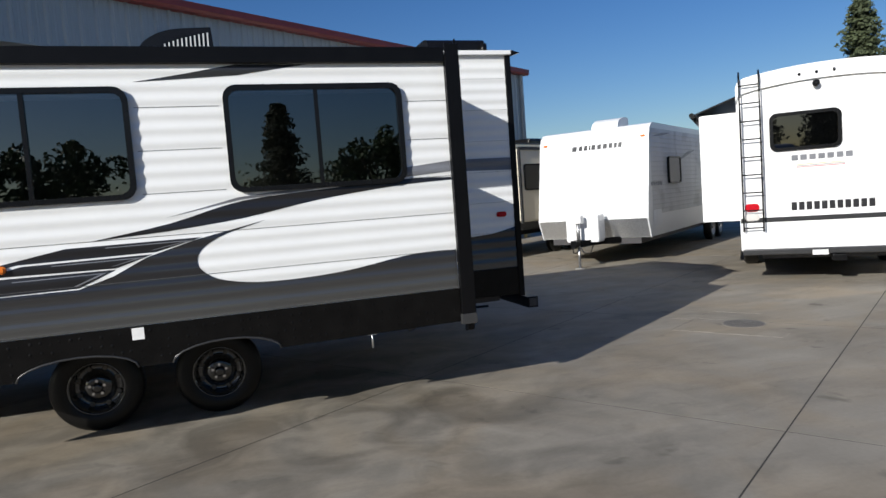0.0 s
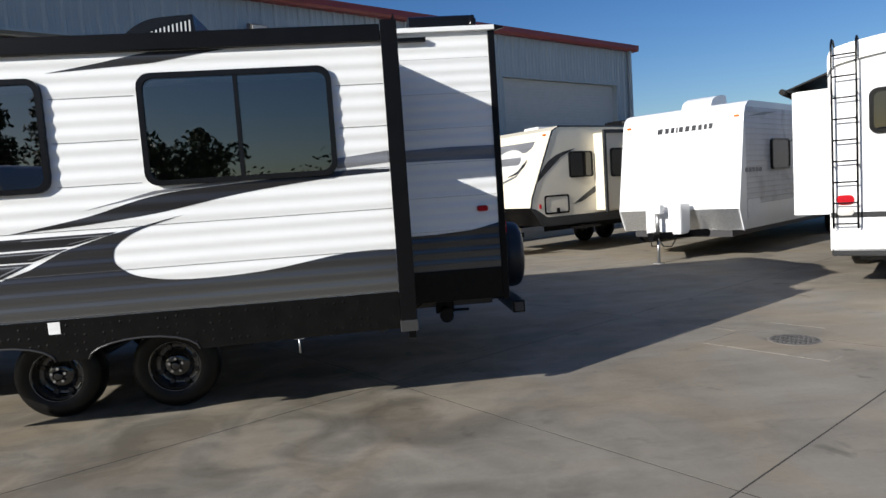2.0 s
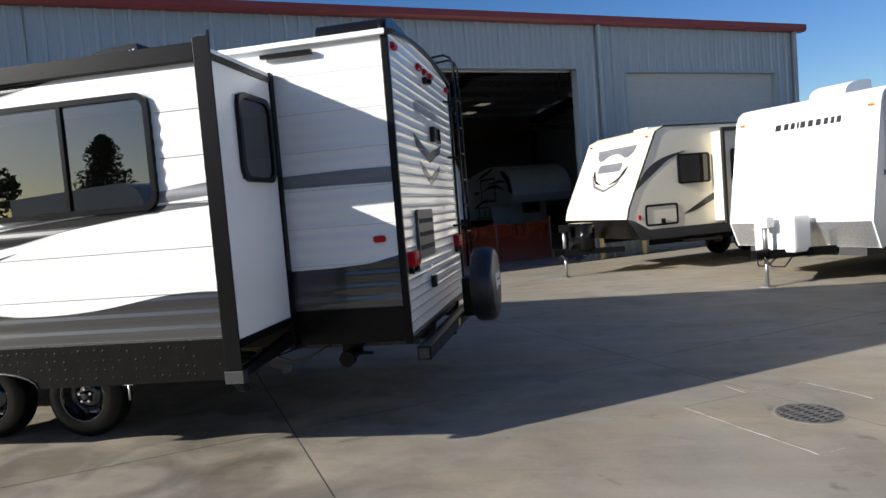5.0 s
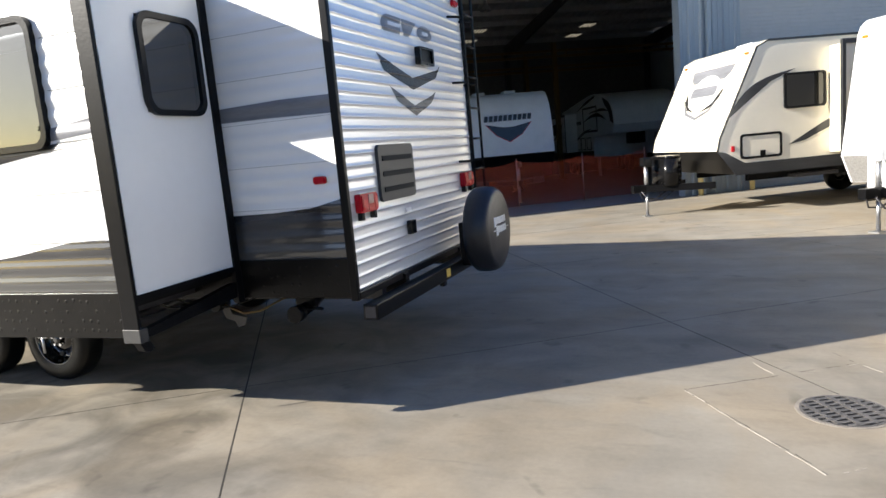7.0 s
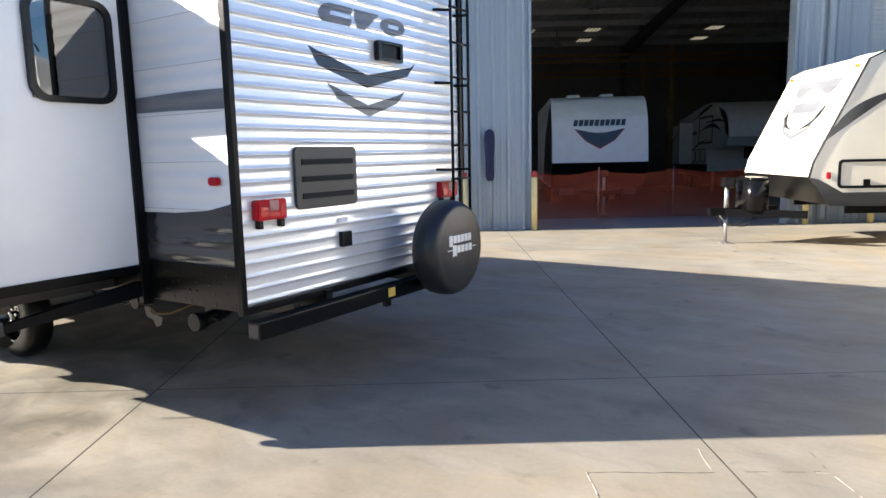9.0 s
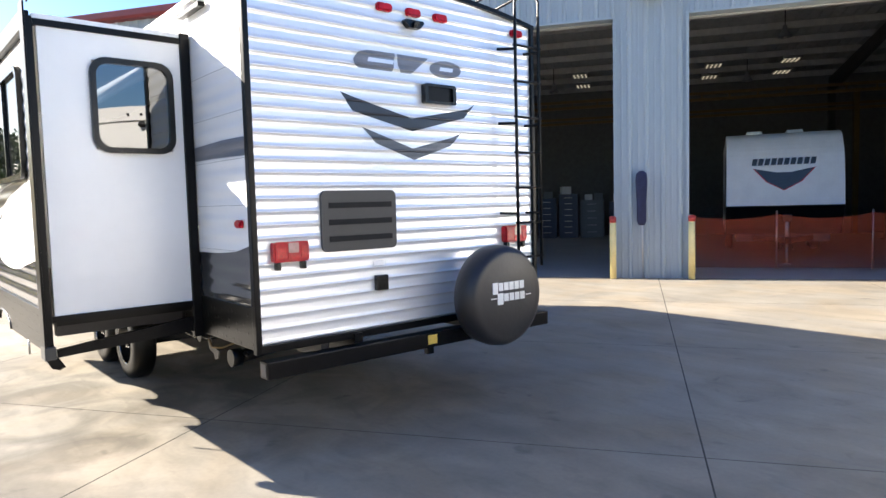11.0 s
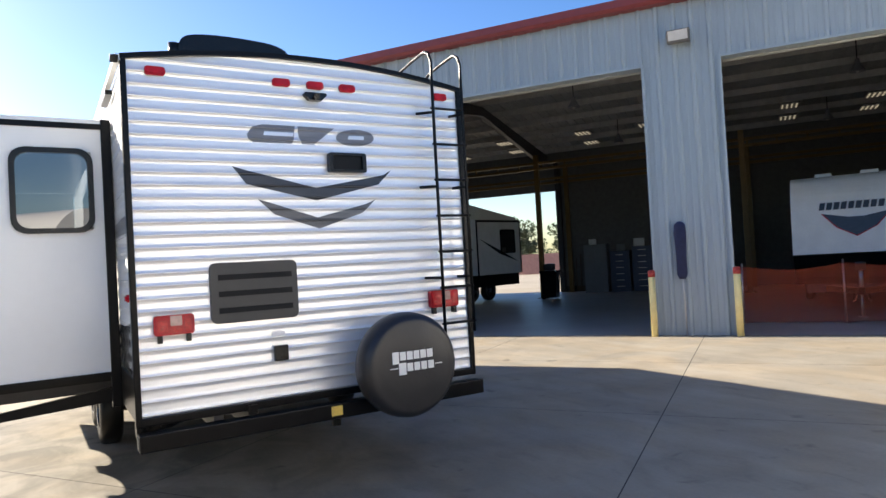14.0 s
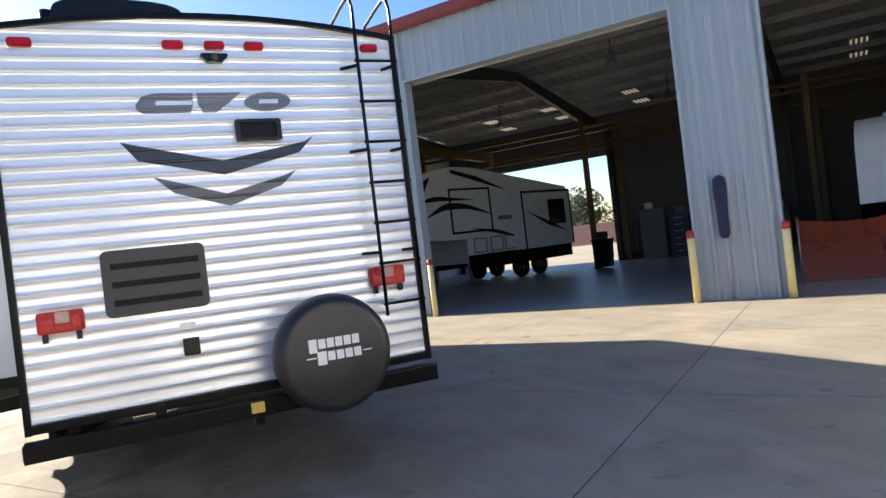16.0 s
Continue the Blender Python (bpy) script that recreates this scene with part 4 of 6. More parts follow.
    # graphics
    ell = smooth_line([(0.66, 1.575), (0.39, 1.50), (0.25, 1.43), (0.19, 1.35), (0.215, 1.26), (0.36, 1.18), (0.66, 1.14), (1.15, 1.155), (1.64, 1.225), (1.89, 1.24), (2.06, 1.235)], 4)
    part("lower_graphic", SS.decal("xz", d([(-2.2, 0.937), (2.06, 0.937)] + ell[::-1] + [(0.18, 1.475), (-0.13, 1.385), (-0.34, 1.28), (-0.55, 1.215), (-2.2, 1.21)]), 0.0, -1), FADE, S, "charcoal lower graphic with an oval cut-out")
    up, lo = [(-0.45, 1.52), (0.04, 1.60), (0.52, 1.72), (1.11, 1.765), (1.71, 1.80), (2.06, 1.795)], [(2.06, 1.775), (1.62, 1.755), (1.03, 1.69), (0.51, 1.60), (0.03, 1.55)]
    part("swoosh", SS.decal("xz", d(smooth_line(up, 4) + smooth_line(lo, 4)), 0.0, -1, 0.0035), DECAL, S, "long black swoosh")
    part("swoosh", SS.decal("xz", d([(0.02, 1.64), (0.25, 1.69), (0.49, 1.745), (1.12, 1.80), (1.11, 1.775), (0.52, 1.73)]), 0.0, -1), MIDGREY, S, "thin grey swoosh")
    part("stripe", SS.decal("xz", d([(1.70, 1.885), (2.06, 1.92), (2.06, 1.84), (1.70, 1.815)]), 0.0, -1), MIDGREY, S, "grey stripe")
    part("stripe", SS.decal("xz", d([(-0.11, 2.54), (0.24, 2.595), (0.55, 2.652), (1.05, 2.652), (0.56, 2.58)]), 0.0, -1), GREY, S, "charcoal streak")
    dashes = ([(-1.35, 1.34), (-0.945, 1.421), (-0.60, 1.486), (0.231, 1.492), (-0.069, 1.417), (-0.88, 1.408), (-1.35, 1.325)],
              [(-1.45, 1.31), (-0.98, 1.368), (-0.86, 1.396), (-0.09, 1.404), (-0.319, 1.332), (-0.98, 1.340), (-1.45, 1.295)],
              [(-1.6, 1.24), (-0.983, 1.326), (-0.32, 1.323), (-0.548, 1.224), (-0.995, 1.218), (-1.6, 1.21)])
    for pts in dashes:
        part("dash", SS.decal("xz", d(pts), 0.0, -1), DECAL, S, "black slanted dash")
        (x1, z1), (x2, z2) = pts[-4], pts[-3]
        keyline = [(x1 - 0.055, z1 - 0.014), (x1 - 0.080, z1 - 0.014), (x2 - 0.030, z2 + 0.014), (x2 - 0.005, z2 + 0.014)]
        part("keyline", SS.decal("xz", d(keyline), 0.0, -1, 0.0045), MIDGREY, S, "thin grey outline in the dash")
        part("keyline", SS.decal("xz", d([(x1 - 0.08, z1 - 0.014), (x1 - 0.6, z1 - 0.018), (x1 - 0.6, z1 - 0.024), (x1 - 0.08, z1 - 0.020)]), 0.0, -1, 0.0045), MIDGREY, S, "thin grey outline in the dash")
    # panel seams: groove shade drawn as dark strips
    for z in (2.375, 2.09, 1.805, 1.52, 1.235, 0.95):
        for a0, a1 in (((X0, -3.57), (-2.24, -1.71), (-0.39, -0.07)) if 1.75 < z < 2.5 else ((X0, -0.07),)):
            part("seam", box(nb(), a0, a1, -0.0038, -0.001, z - 0.0014, z + 0.0014), SEAM, S)
    lamp_lens("amber_marker", S, "xz", -3.19, -3.07, 1.36, 1.41, -0.008, -1, 0.03, LENS_AMBER)
    window(S, "xz", -1.68, -0.42, 1.775, 2.51, -0.008, -1, -1.05)
    window(S, "xz", -3.54, -2.27, 1.775, 2.51, -0.008, -1, -2.88)
    window(S, "yz", 0.29, 0.80, 1.92, 2.52, -0.004, 1, None, 0.10)
    # rails that carry it
    for x in (-3.9, -0.5):
        part("slide_rail", box(nb(), x, x + 0.08, 0.1, 1.3, 0.72, 0.80), DARKSTEEL, S)


slide_out(T)
for child in T.children:
    child.matrix_parent_inverse = pose(0, 7.32, 0).inverted()
T.matrix_world = pose(0, 7.32, 0)


# ---------- the other trailers ----------
def shell(bm, prof, w):
    return prism(bm, prof, -w / 2, w / 2, "xz")


def tongue(P, white_bottle=None, jack_z=0.0):
    bm = nb()
    for s in (-1, 1):
        box(bm, 0, 1.25, -0.04, 0.04, 0.46, 0.58, m=Matrix.Translation((-0.78, 0, 0)) @ Matrix.Rotation(s * 0.5, 4, "Z"))
    box(bm, -1.0, -0.68, -0.06, 0.06, 0.46, 0.60, 0.01)
    part("tongue", bm, BLACK, P, "black A-frame tongue with coupler")
    bm = nb()
    cyl(bm, (-0.72, 0, 0.02), (-0.72, 0, 0.5), 0.028)
    cyl(bm, (-0.72, 0, 0.5), (-0.72, 0, 1.0), 0.04)
    box(bm, -0.80, -0.64, -0.08, 0.08, 0, 0.02)
    part("tongue_jack", bm, STEEL, P, "steel tongue jack")
    bm = nb()
    box(bm, -0.80, -0.62, -0.10, 0.10, 0.93, 1.10, 0.03)
    part("jack_head", bm, white_bottle or SATIN, P)
    bm = nb()
    for s in (-1, 1):
        tube(bm, [(-0.85, 0.07 * s, 0.48), (-0.75, 0.12 * s, 0.33), (-0.5, 0.15 * s, 0.30), (-0.2, 0.12 * s, 0.48)], 0.012, 6)
    part("chains", bm, DARKSTEEL, P)


def side_decal(P, name, pts, y, mat, label=""):
    s = -1 if y < 0 else 1
    return part(name, prism(nb(), pts, y, y + s * 0.004, "xz"), mat, P, label)


def front_decal(P, name, pts, p0, p1, mat, label="", lift=0.006):
    """A flat mark on the sloping front between profile points p0 (low) and p1 (high): pts are (y, share of the way up)."""
    d = Vector((p1[0] - p0[0], 0, p1[1] - p0[1]))
    n = Vector((-d.z, 0, d.x)).normalized()
    if n.x > 0:
        n = -n
    bm = nb()
    rows = [[bm.verts.new(Vector((p0[0], y, p0[1])) + d * t + n * h) for y, t in pts] for h in (lift * 0.3, lift)]
    bm.faces.new(rows[0]), bm.faces.new(rows[1][::-1])
    k = len(pts)
    for i in range(k):
        bm.faces.new((rows[0][i], rows[0][(i + 1) % k], rows[1][(i + 1) % k], rows[1][i]))
    return part(name, bm, mat, P, label)


def gas_cover(P, mat, label):
    bm = nb()
    box(bm, -0.52, -0.12, -0.36, 0.36, 0.52, 1.10, 0.05)
    part("gas_bottle_cover", bm, mat, P, label)


def trailer_white():
    """White older trailer with a diamond-plate front."""
    P = thing("travel_trailer", pose(7.70, 12.92, 0, 0, 0, 38.0), "older all-white travel trailer with a diamond-plate front", "travel trailer")
    L, w = 9.6, 2.44
    n0, n1 = (0.0, 0.95), (0.30, 2.66)
    prof = [(0.18, 0.55), n0, n1, (0.36, 2.80), (0.48, 2.89), (0.64, 2.92), (L - 0.1, 2.92), (L, 2.8), (L, 0.55)]
    part("body", shell(nb(), prof, w), WHITE, P, "white aluminium body")
    S2 = Siding(0.10, 0.010)
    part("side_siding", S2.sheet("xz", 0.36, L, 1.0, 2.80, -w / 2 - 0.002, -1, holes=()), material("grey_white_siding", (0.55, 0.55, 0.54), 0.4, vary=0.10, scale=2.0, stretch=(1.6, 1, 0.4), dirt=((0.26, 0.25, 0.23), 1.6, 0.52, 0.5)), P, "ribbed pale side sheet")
    for k in range(6):
        front_decal(P, "front_rib", [(-1.2, 0.02 + k * 0.03), (1.2, 0.02 + k * 0.03), (1.2, 0.026 + k * 0.03), (-1.2, 0.026 + k * 0.03)], n0, n1, DULL)
    bm = nb()
    prism(bm, [(0.175, 0.555), (-0.008, 0.955), (0.006, 0.96), (0.19, 0.56)], -w / 2 + 0.01, w / 2 - 0.01, "xz")
    part("diamond_plate", bm, DIAMOND, P, "bright diamond-plate stone guard")
    for y in (-w / 2 - 0.012, w / 2 - 0.012):
        tr = [(a - 0.01, b) for a, b in prof[:5]]
        bm = prism(nb(), [(a, b) for a, b in tr] + [(a + 0.045, b - 0.02) for a, b in tr[::-1]], y, y + 0.024, "xz")
        part("corner_moulding", bm, DULL, P, "pale corner moulding")
    gas_cover(P, GEL, "white plastic gas bottle cover")
    tongue(P, GEL)
    # lettering left as plain bars
    x = -0.46
    for wd in (0.17, 0.13, 0.12, 0.06, 0.14, 0.14, 0.14, 0.12, 0.10, 0.12):
        front_decal(P, "mark_bar", [(-x, 0.880), (-x - wd * 0.60, 0.880), (-x - wd * 0.68, 0.940), (-x - wd * 0.08, 0.940)], n0, n1, DECAL, "dark bar")
        x += wd * 0.93
    for y in (-1.1, 1.1):
        lamp_lens("marker_lamp", P, "yz", y - 0.05, y + 0.05, 2.62, 2.66, 0.30, -1, 0.03, LENS_AMBER)
    window(P, "xz", 1.50, 2.45, 1.62, 2.22, -w / 2 - 0.01, -1, None, 0.09, PANE_DARK, lip=0.05)
    side_decal(P, "hatch", rrect(0.35, 0.95, 0.75, 1.10, 0.05), -w / 2 - 0.009, DULL, "pale hatch")
    side_decal(P, "graphic", [(0.45, 2.62), (1.2, 2.72), (1.9, 2.75), (1.2, 2.66)], -w / 2 - 0.009, MIDGREY)
    side_decal(P, "graphic", [(2.0, 2.05), (3.2, 2.35), (3.9, 2.4), (2.6, 2.15)], -w / 2 - 0.009, MIDGREY)
    for k in range(5):
        side_decal(P, "mark_bar", [(0.30 + k * 0.16, 1.60), (0.42 + k * 0.16, 1.60), (0.42 + k * 0.16, 1.68), (0.30 + k * 0.16, 1.68)], -w / 2 - 0.009, MIDGREY, "grey bar")
    part("air_conditioner", prism(nb(), smooth_line([(0.80, 2.92), (0.86, 3.04), (1.05, 3.13), (1.35, 3.17), (1.5, 3.16)], 3) + [(1.55, 2.92)], -0.40, 0.20, "xz"), DULL, P, "white roof air conditioner")
    part("roof_vent", box(nb(), 4.6, 5.1, -0.3, 0.3, 2.92, 3.05, 0.04), DULL, P)
    for x in (5.7, 6.6):
        for y, s in ((-1.10, -1), (1.10, 1)):
            wheel(P, x, y, 0.335, s, 0.335, 0.2, STEEL)
    part("chassis", box(nb(), 0.2, L, -1.0, 1.0, 0.42, 0.56), DARKSTEEL, P)


def trailer_cream():
    P = thing("travel_trailer", pose(4.64, 15.69, 0, 0, 0, 29.0), "cream travel trailer with a sloping nose and dark swooshes", "travel trailer")
    L, w = 8.2, 2.44
    n0, n1 = (0.0, 1.13), (0.74, 2.80)
    prof = [(0.35, 0.72), (0.12, 0.98), n0, (0.05, 1.35), n1, (0.95, 2.90), (L, 2.90), (L, 0.72)]
    part("body", shell(nb(), prof, w), CREAM, P, "cream fibreglass body")
    bm = prism(nb(), [(0.34, 0.715), (0.11, 0.98), (-0.008, 1.135), (0.02, 1.14), (0.36, 0.73)], -w / 2 - 0.004, w / 2 + 0.004, "xz")
    part("nose_guard", bm, BLACK, P, "black nose guard")
    side_decal(P, "lower_skirt", [(0.33, 0.70), (L, 0.70), (L, 0.90), (0.5, 0.90), (0.15, 1.10), (0.0, 1.13), (0.12, 0.98)], -w / 2 - 0.001, GREY, "charcoal skirt")
    edge = [(0.0, 1.13), (0.05, 1.35), (0.74, 2.80), (0.95, 2.90)]
    part("cap_edge", prism(nb(), edge + [(a + 0.03, b - 0.01) for a, b in edge[::-1]], -w / 2 - 0.012, -w / 2 + 0.01, "xz"), GREY, P, "dark cap edge")
    p0, p1 = (0.05, 1.35), n1
    front_decal(P, "panel_graphic", [(0.66, 0.86), (-0.80, 0.86), (-0.74, 0.76), (-0.60, 0.70), (0.48, 0.70), (0.60, 0.76)], p0, p1, MIDGREY, "dark shaded panel")
    disc = lambda r0, r1, n=28: [(-0.08 + r0 * math.cos(2 * math.pi * k / n), 0.555 + r1 * math.sin(2 * math.pi * k / n)) for k in range(n)]
    front_decal(P, "panel_graphic", disc(0.52, 0.215), p0, p1, material("pale_grey_decal", (0.62, 0.62, 0.60), 0.35), "pale disc behind the mark", 0.013)
    front_decal(P, "mark_shape", [(0.36, 0.515), (-0.46, 0.515), (-0.50, 0.545), (-0.50, 0.60), (-0.46, 0.635), (0.36, 0.635), (0.39, 0.60), (0.39, 0.55)], p0, p1, MIDGREY, "plain grey bar of the mark", 0.017)
    for s in (-1, 1):
        front_decal(P, "wing_graphic", [(-0.08 + s * 0.62, 0.58), (-0.08 + s * 0.44, 0.42), (-0.08 + s * 0.12, 0.33), (-0.08 + s * 0.40, 0.37), (-0.08 + s * 0.60, 0.48)], p0, p1, GREY, "dark feathered edge of the mark", 0.018)
    front_decal(P, "arc_graphic", [(0.62, 0.52), (0.3, 0.34), (-0.1, 0.27), (-0.5, 0.36), (-0.74, 0.56), (-0.5, 0.33), (-0.1, 0.235), (0.35, 0.31)], p0, p1, MIDGREY, "", 0.016)
    for y in (-1.05, 1.05):
        lamp_lens("marker_lamp", P, "yz", y - 0.05, y + 0.05, 2.70, 2.74, 0.69, -1, 0.03, LENS_AMBER)
    side_decal(P, "swoosh", smooth_line([(0.15, 1.60), (0.5, 2.05), (0.9, 2.28), (1.45, 2.40)], 5) + smooth_line([(1.0, 2.22), (0.58, 1.92), (0.15, 1.60)], 5)[:-1], -w / 2 - 0.001, GREY, "dark swoosh")
    side_decal(P, "swoosh", [(1.30, 1.14), (1.9, 1.45), (2.5, 1.72), (2.15, 1.42), (1.6, 1.19)], -w / 2 - 0.001, GREY, "dark swoosh")
    h = part("hatch", ring(nb(), rrect(0.42, 1.18, 0.96, 1.38, 0.06), rrect(0.46, 1.14, 1.00, 1.34, 0.04), -w / 2 - 0.012, -w / 2 + 0.01, "xz"), BLACK, P, "black-edged storage hatch")
    part("hatch_lock", box(nb(), 0.78, 0.87, -w / 2 - 0.02, -w / 2, 1.0, 1.09, 0.006), BLACK, h)
    part("roof_edge", box(nb(), 0.95, L, -w / 2 - 0.012, -w / 2 + 0.03, 2.875, 2.912, 0.006), GREY, P, "dark roof edge moulding")
    lamp_lens("marker_lamp", P, "xz", 0.26, 0.32, 1.10, 1.20, -w / 2, -1, 0.02)
    window(P, "xz", 1.22, 1.98, 1.74, 2.33, -w / 2 - 0.005, -1, None, 0.06, PANE_DARK)
    sl = part("slide_out", box(nb(), 2.06, 6.6, -w / 2 - 0.33, -w / 2 - 0.001, 0.95, 2.72, 0.01), CREAM, P, "cream slide-out with dark edge")
    bm = nb()
    box(bm, 2.02, 2.08, -w / 2 - 0.37, -w / 2 - 0.31, 0.90, 2.78)
    box(bm, 2.085, 6.62, -w / 2 - 0.37, -w / 2 - 0.30, 2.70, 2.78)
    part("slide_trim", bm, GREY, sl)
    window(sl, "xz", 2.22, 3.05, 1.70, 2.36, -w / 2 - 0.335, -1, None, 0.08, PANE_DARK)
    bm = prism(nb(), rrect(-0.50, -0.14, -0.34, 0.34, 0.13), 0.56, 1.05, "xy", True)
    prism(bm, rrect(-0.48, -0.16, -0.32, 0.32, 0.13), 1.05, 1.10, "xy", True)
    g = part("gas_bottle_cover", bm, SATIN, P, "black moulded gas bottle cover")
    for k in range(6):
        part("clip", box(nb(), -0.24, -0.20, -0.352, -0.33, 0.60 + k * 0.075, 0.63 + k * 0.075, 0.004), BLACK, g)
    part("side_step", box(nb(), 1.5, 2.3, -1.12, -0.8, 0.56, 0.62, 0.006), DARKSTEEL, P, "folded dark step")
    tongue(P)
    part("air_conditioner", box(nb(), 4.2, 5.1, -0.35, 0.35, 2.90, 3.17, 0.08), SATIN, P)
    part("roof_vent", box(nb(), 1.3, 1.8, -0.2, 0.3, 2.90, 3.0, 0.03), DULL, P)
    for x in (4.05, 4.9):
        for y, s in ((-1.10, -1), (1.10, 1)):
            wheel(P, x, y, 0.335, s, 0.335, 0.2)
    for y in (-0.85, 0.85):
        part("chassis_rail", box(nb(), 0.75, L, y - 0.04, y + 0.04, 0.56, 0.72), BLACK, P)


def motorhome():
    """White motorhome seen from behind; its left rear corner is at the origin of its frame."""
    P = thing("motorhome", pose(7.80, 8.63, 0, 0, 0, 48.0), "white motorhome with a rear ladder and a dark stripe", "motorhome")
    L, w = 8.5, 2.44
    sec = [(0.0, 0.62), (-w, 0.62), (-w, 2.95)] + smooth_line([(-w, 2.95), (-w + 0.1, 3.08), (-w * 0.72, 3.16), (-w / 2, 3.18), (-w * 0.28, 3.16), (-0.1, 3.08), (0.0, 2.95)], 3)[1:]
    b = prism(nb(), sec, 0.0, L, "yz")
    part("body", b, GEL, P, "glossy white fibreglass body")
    cap = [(y, z + 0.012) for y, z in sec[3:]] 
    bm = prism(nb(), cap + [(y, z - 0.22) for y, z in cap[::-1]], -0.05, 0.05, "yz")
    part("rear_brow", bm, GEL, P, "moulded white brow")
    part("rear_valance", box(nb(), -0.05, 0.2, -w + 0.0, 0.0, 0.50, 0.78, 0.03), GEL, P, "moulded white lower valance")
    part("rear_bumper", box(nb(), -0.07, 0.1, -w + 0.02, -0.02, 0.44, 0.535, 0.02), GREY, P, "dark grey bumper")
    part("stripe", box(nb(), -0.006, 0.0, -w + 0.01, -0.01, 0.93, 1.0), GREY, P, "charcoal stripe")
    # window
    o, i = rrect(-1.37, -0.44, 1.97, 2.53, 0.10), rrect(-1.32, -0.49, 2.02, 2.48, 0.07)
    part("window_frame", ring(nb(), o, i, -0.03, 0.01, "yz"), SATIN, P, "black rounded rear window frame")
    bm = nb()
    bm.faces.new([bm.verts.new((-0.018, y, z)) for y, z in i])
    pane = part("window_pane", bm, PANE_DARK, P, "dark tinted glass")
    if pane.data.polygons[0].normal.x > 0:
        pane.data.flip_normals()
    # marks as plain bars
    for k in range(7):
        part("mark_bar", box(nb(), -0.004, -0.001, -0.72 - k * 0.115 - 0.085, -0.72 - k * 0.115, 1.82, 1.90), MIDGREY, P, "grey bar")
    for z, mat in ((1.755, YELLOW), (1.735, MIDGREY), (1.715, LENS_RED)):
        part("mark_line", box(nb(), -0.004, -0.001, -1.40, -0.78, z, z + 0.008), mat, P)
    for k in range(11):
        part("mark_bar", box(nb(), -0.004, -0.001, -0.70 - k * 0.098 - 0.072, -0.70 - k * 0.098, 1.09, 1.21), DECAL, P, "black bar")
    lamp_lens("tail_lamp", P, "yz", -0.27, -0.07, 1.10, 1.22, 0.0, -1, 0.03, LENS_RED, 0.05)
    t = lamp_lens("reverse_lamp", P, "yz", -0.27, -0.07, 0.96, 1.07, 0.0, -1, 0.03, LENS_CLEAR, 0.05)
    lamp_lens("tail_lamp", P, "yz", -2.37, -2.17, 1.10, 1.22, 0.0, -1, 0.03, LENS_RED, 0.05)
    part("plate", box(nb(), -0.085, -0.072, -1.15, -0.95, 0.43, 0.50), PAPER, P, "blank white plate")
    part("hitch", box(nb(), -0.12, 0.2, -1.38, -1.2, 0.34, 0.43, 0.01), BLACK, P)
    bm = nb()
    for k in range(3):
        cyl(bm, (-0.07, -0.85 - k * 0.22, 3.05 + 0.01 * k), (-0.04, -0.85 - k * 0.22, 3.05), 0.02, n=10)
    part("marker_lamps", bm, SATIN, P)
    part("rear_camera", lathe(nb(), [(0.05, 0.0), (0.05, -0.06), (0.02, -0.08)], (-0.04, -1.06, 2.90), "x", 14), SATIN, P)
    Ld = part("ladder", nb(), BLACK, P, "black tubular rear ladder")
    bm = nb()
    for y in (-0.05, -0.32):
        tube(bm, [(-0.12, y, 0.80), (-0.12, y, 2.6), (-0.12, y, 3.06), (-0.10, y, 3.14), (-0.02, y, 3.19), (0.12, y, 3.19), (0.22, y, 3.12)], 0.0125)
    bm.to_mesh(Ld.data)
    bm.free()
    for k in range(9):
        z = 0.86 + k * 0.265
        part("rung", cyl(nb(), (-0.12, -0.05, z), (-0.12, -0.32, z), 0.010, n=8), BLACK, Ld)
    for y in (-0.05, -0.32):
        for z in (0.84, 1.6, 2.5):
            part("standoff", cyl(nb(), (-0.12, y, z), (0.0, y, z), 0.010, n=6), BLACK, Ld)
    sl = part("slide_out", box(nb(), 1.2, 3.6, 0.001, 0.60, 0.90, 2.72, 0.02), GEL, P, "white extended slide-out")
    bm = prism(nb(), [(0.0, 2.98), (0.70, 2.74), (0.70, 2.72), (0.0, 2.95)], 1.1, 3.7, "yz")
    part("slide_awning", bm, BLACK, sl, "black slide-out awning")
    part("awning_roller", cyl(nb(), (1.05, 0.70, 2.73), (3.75, 0.70, 2.73), 0.045, n=14), SATIN, sl)
    for x in (2.7, 6.9):
        for y, s in ((-w + 0.14, -1), (-0.14, 1)):
            wheel(P, x, y, 0.39, s, 0.39, 0.25, STEEL)
    part("chassis", box(nb(), 0.3, L, -w + 0.3, -0.3, 0.35, 0.63), DARKSTEEL, P)


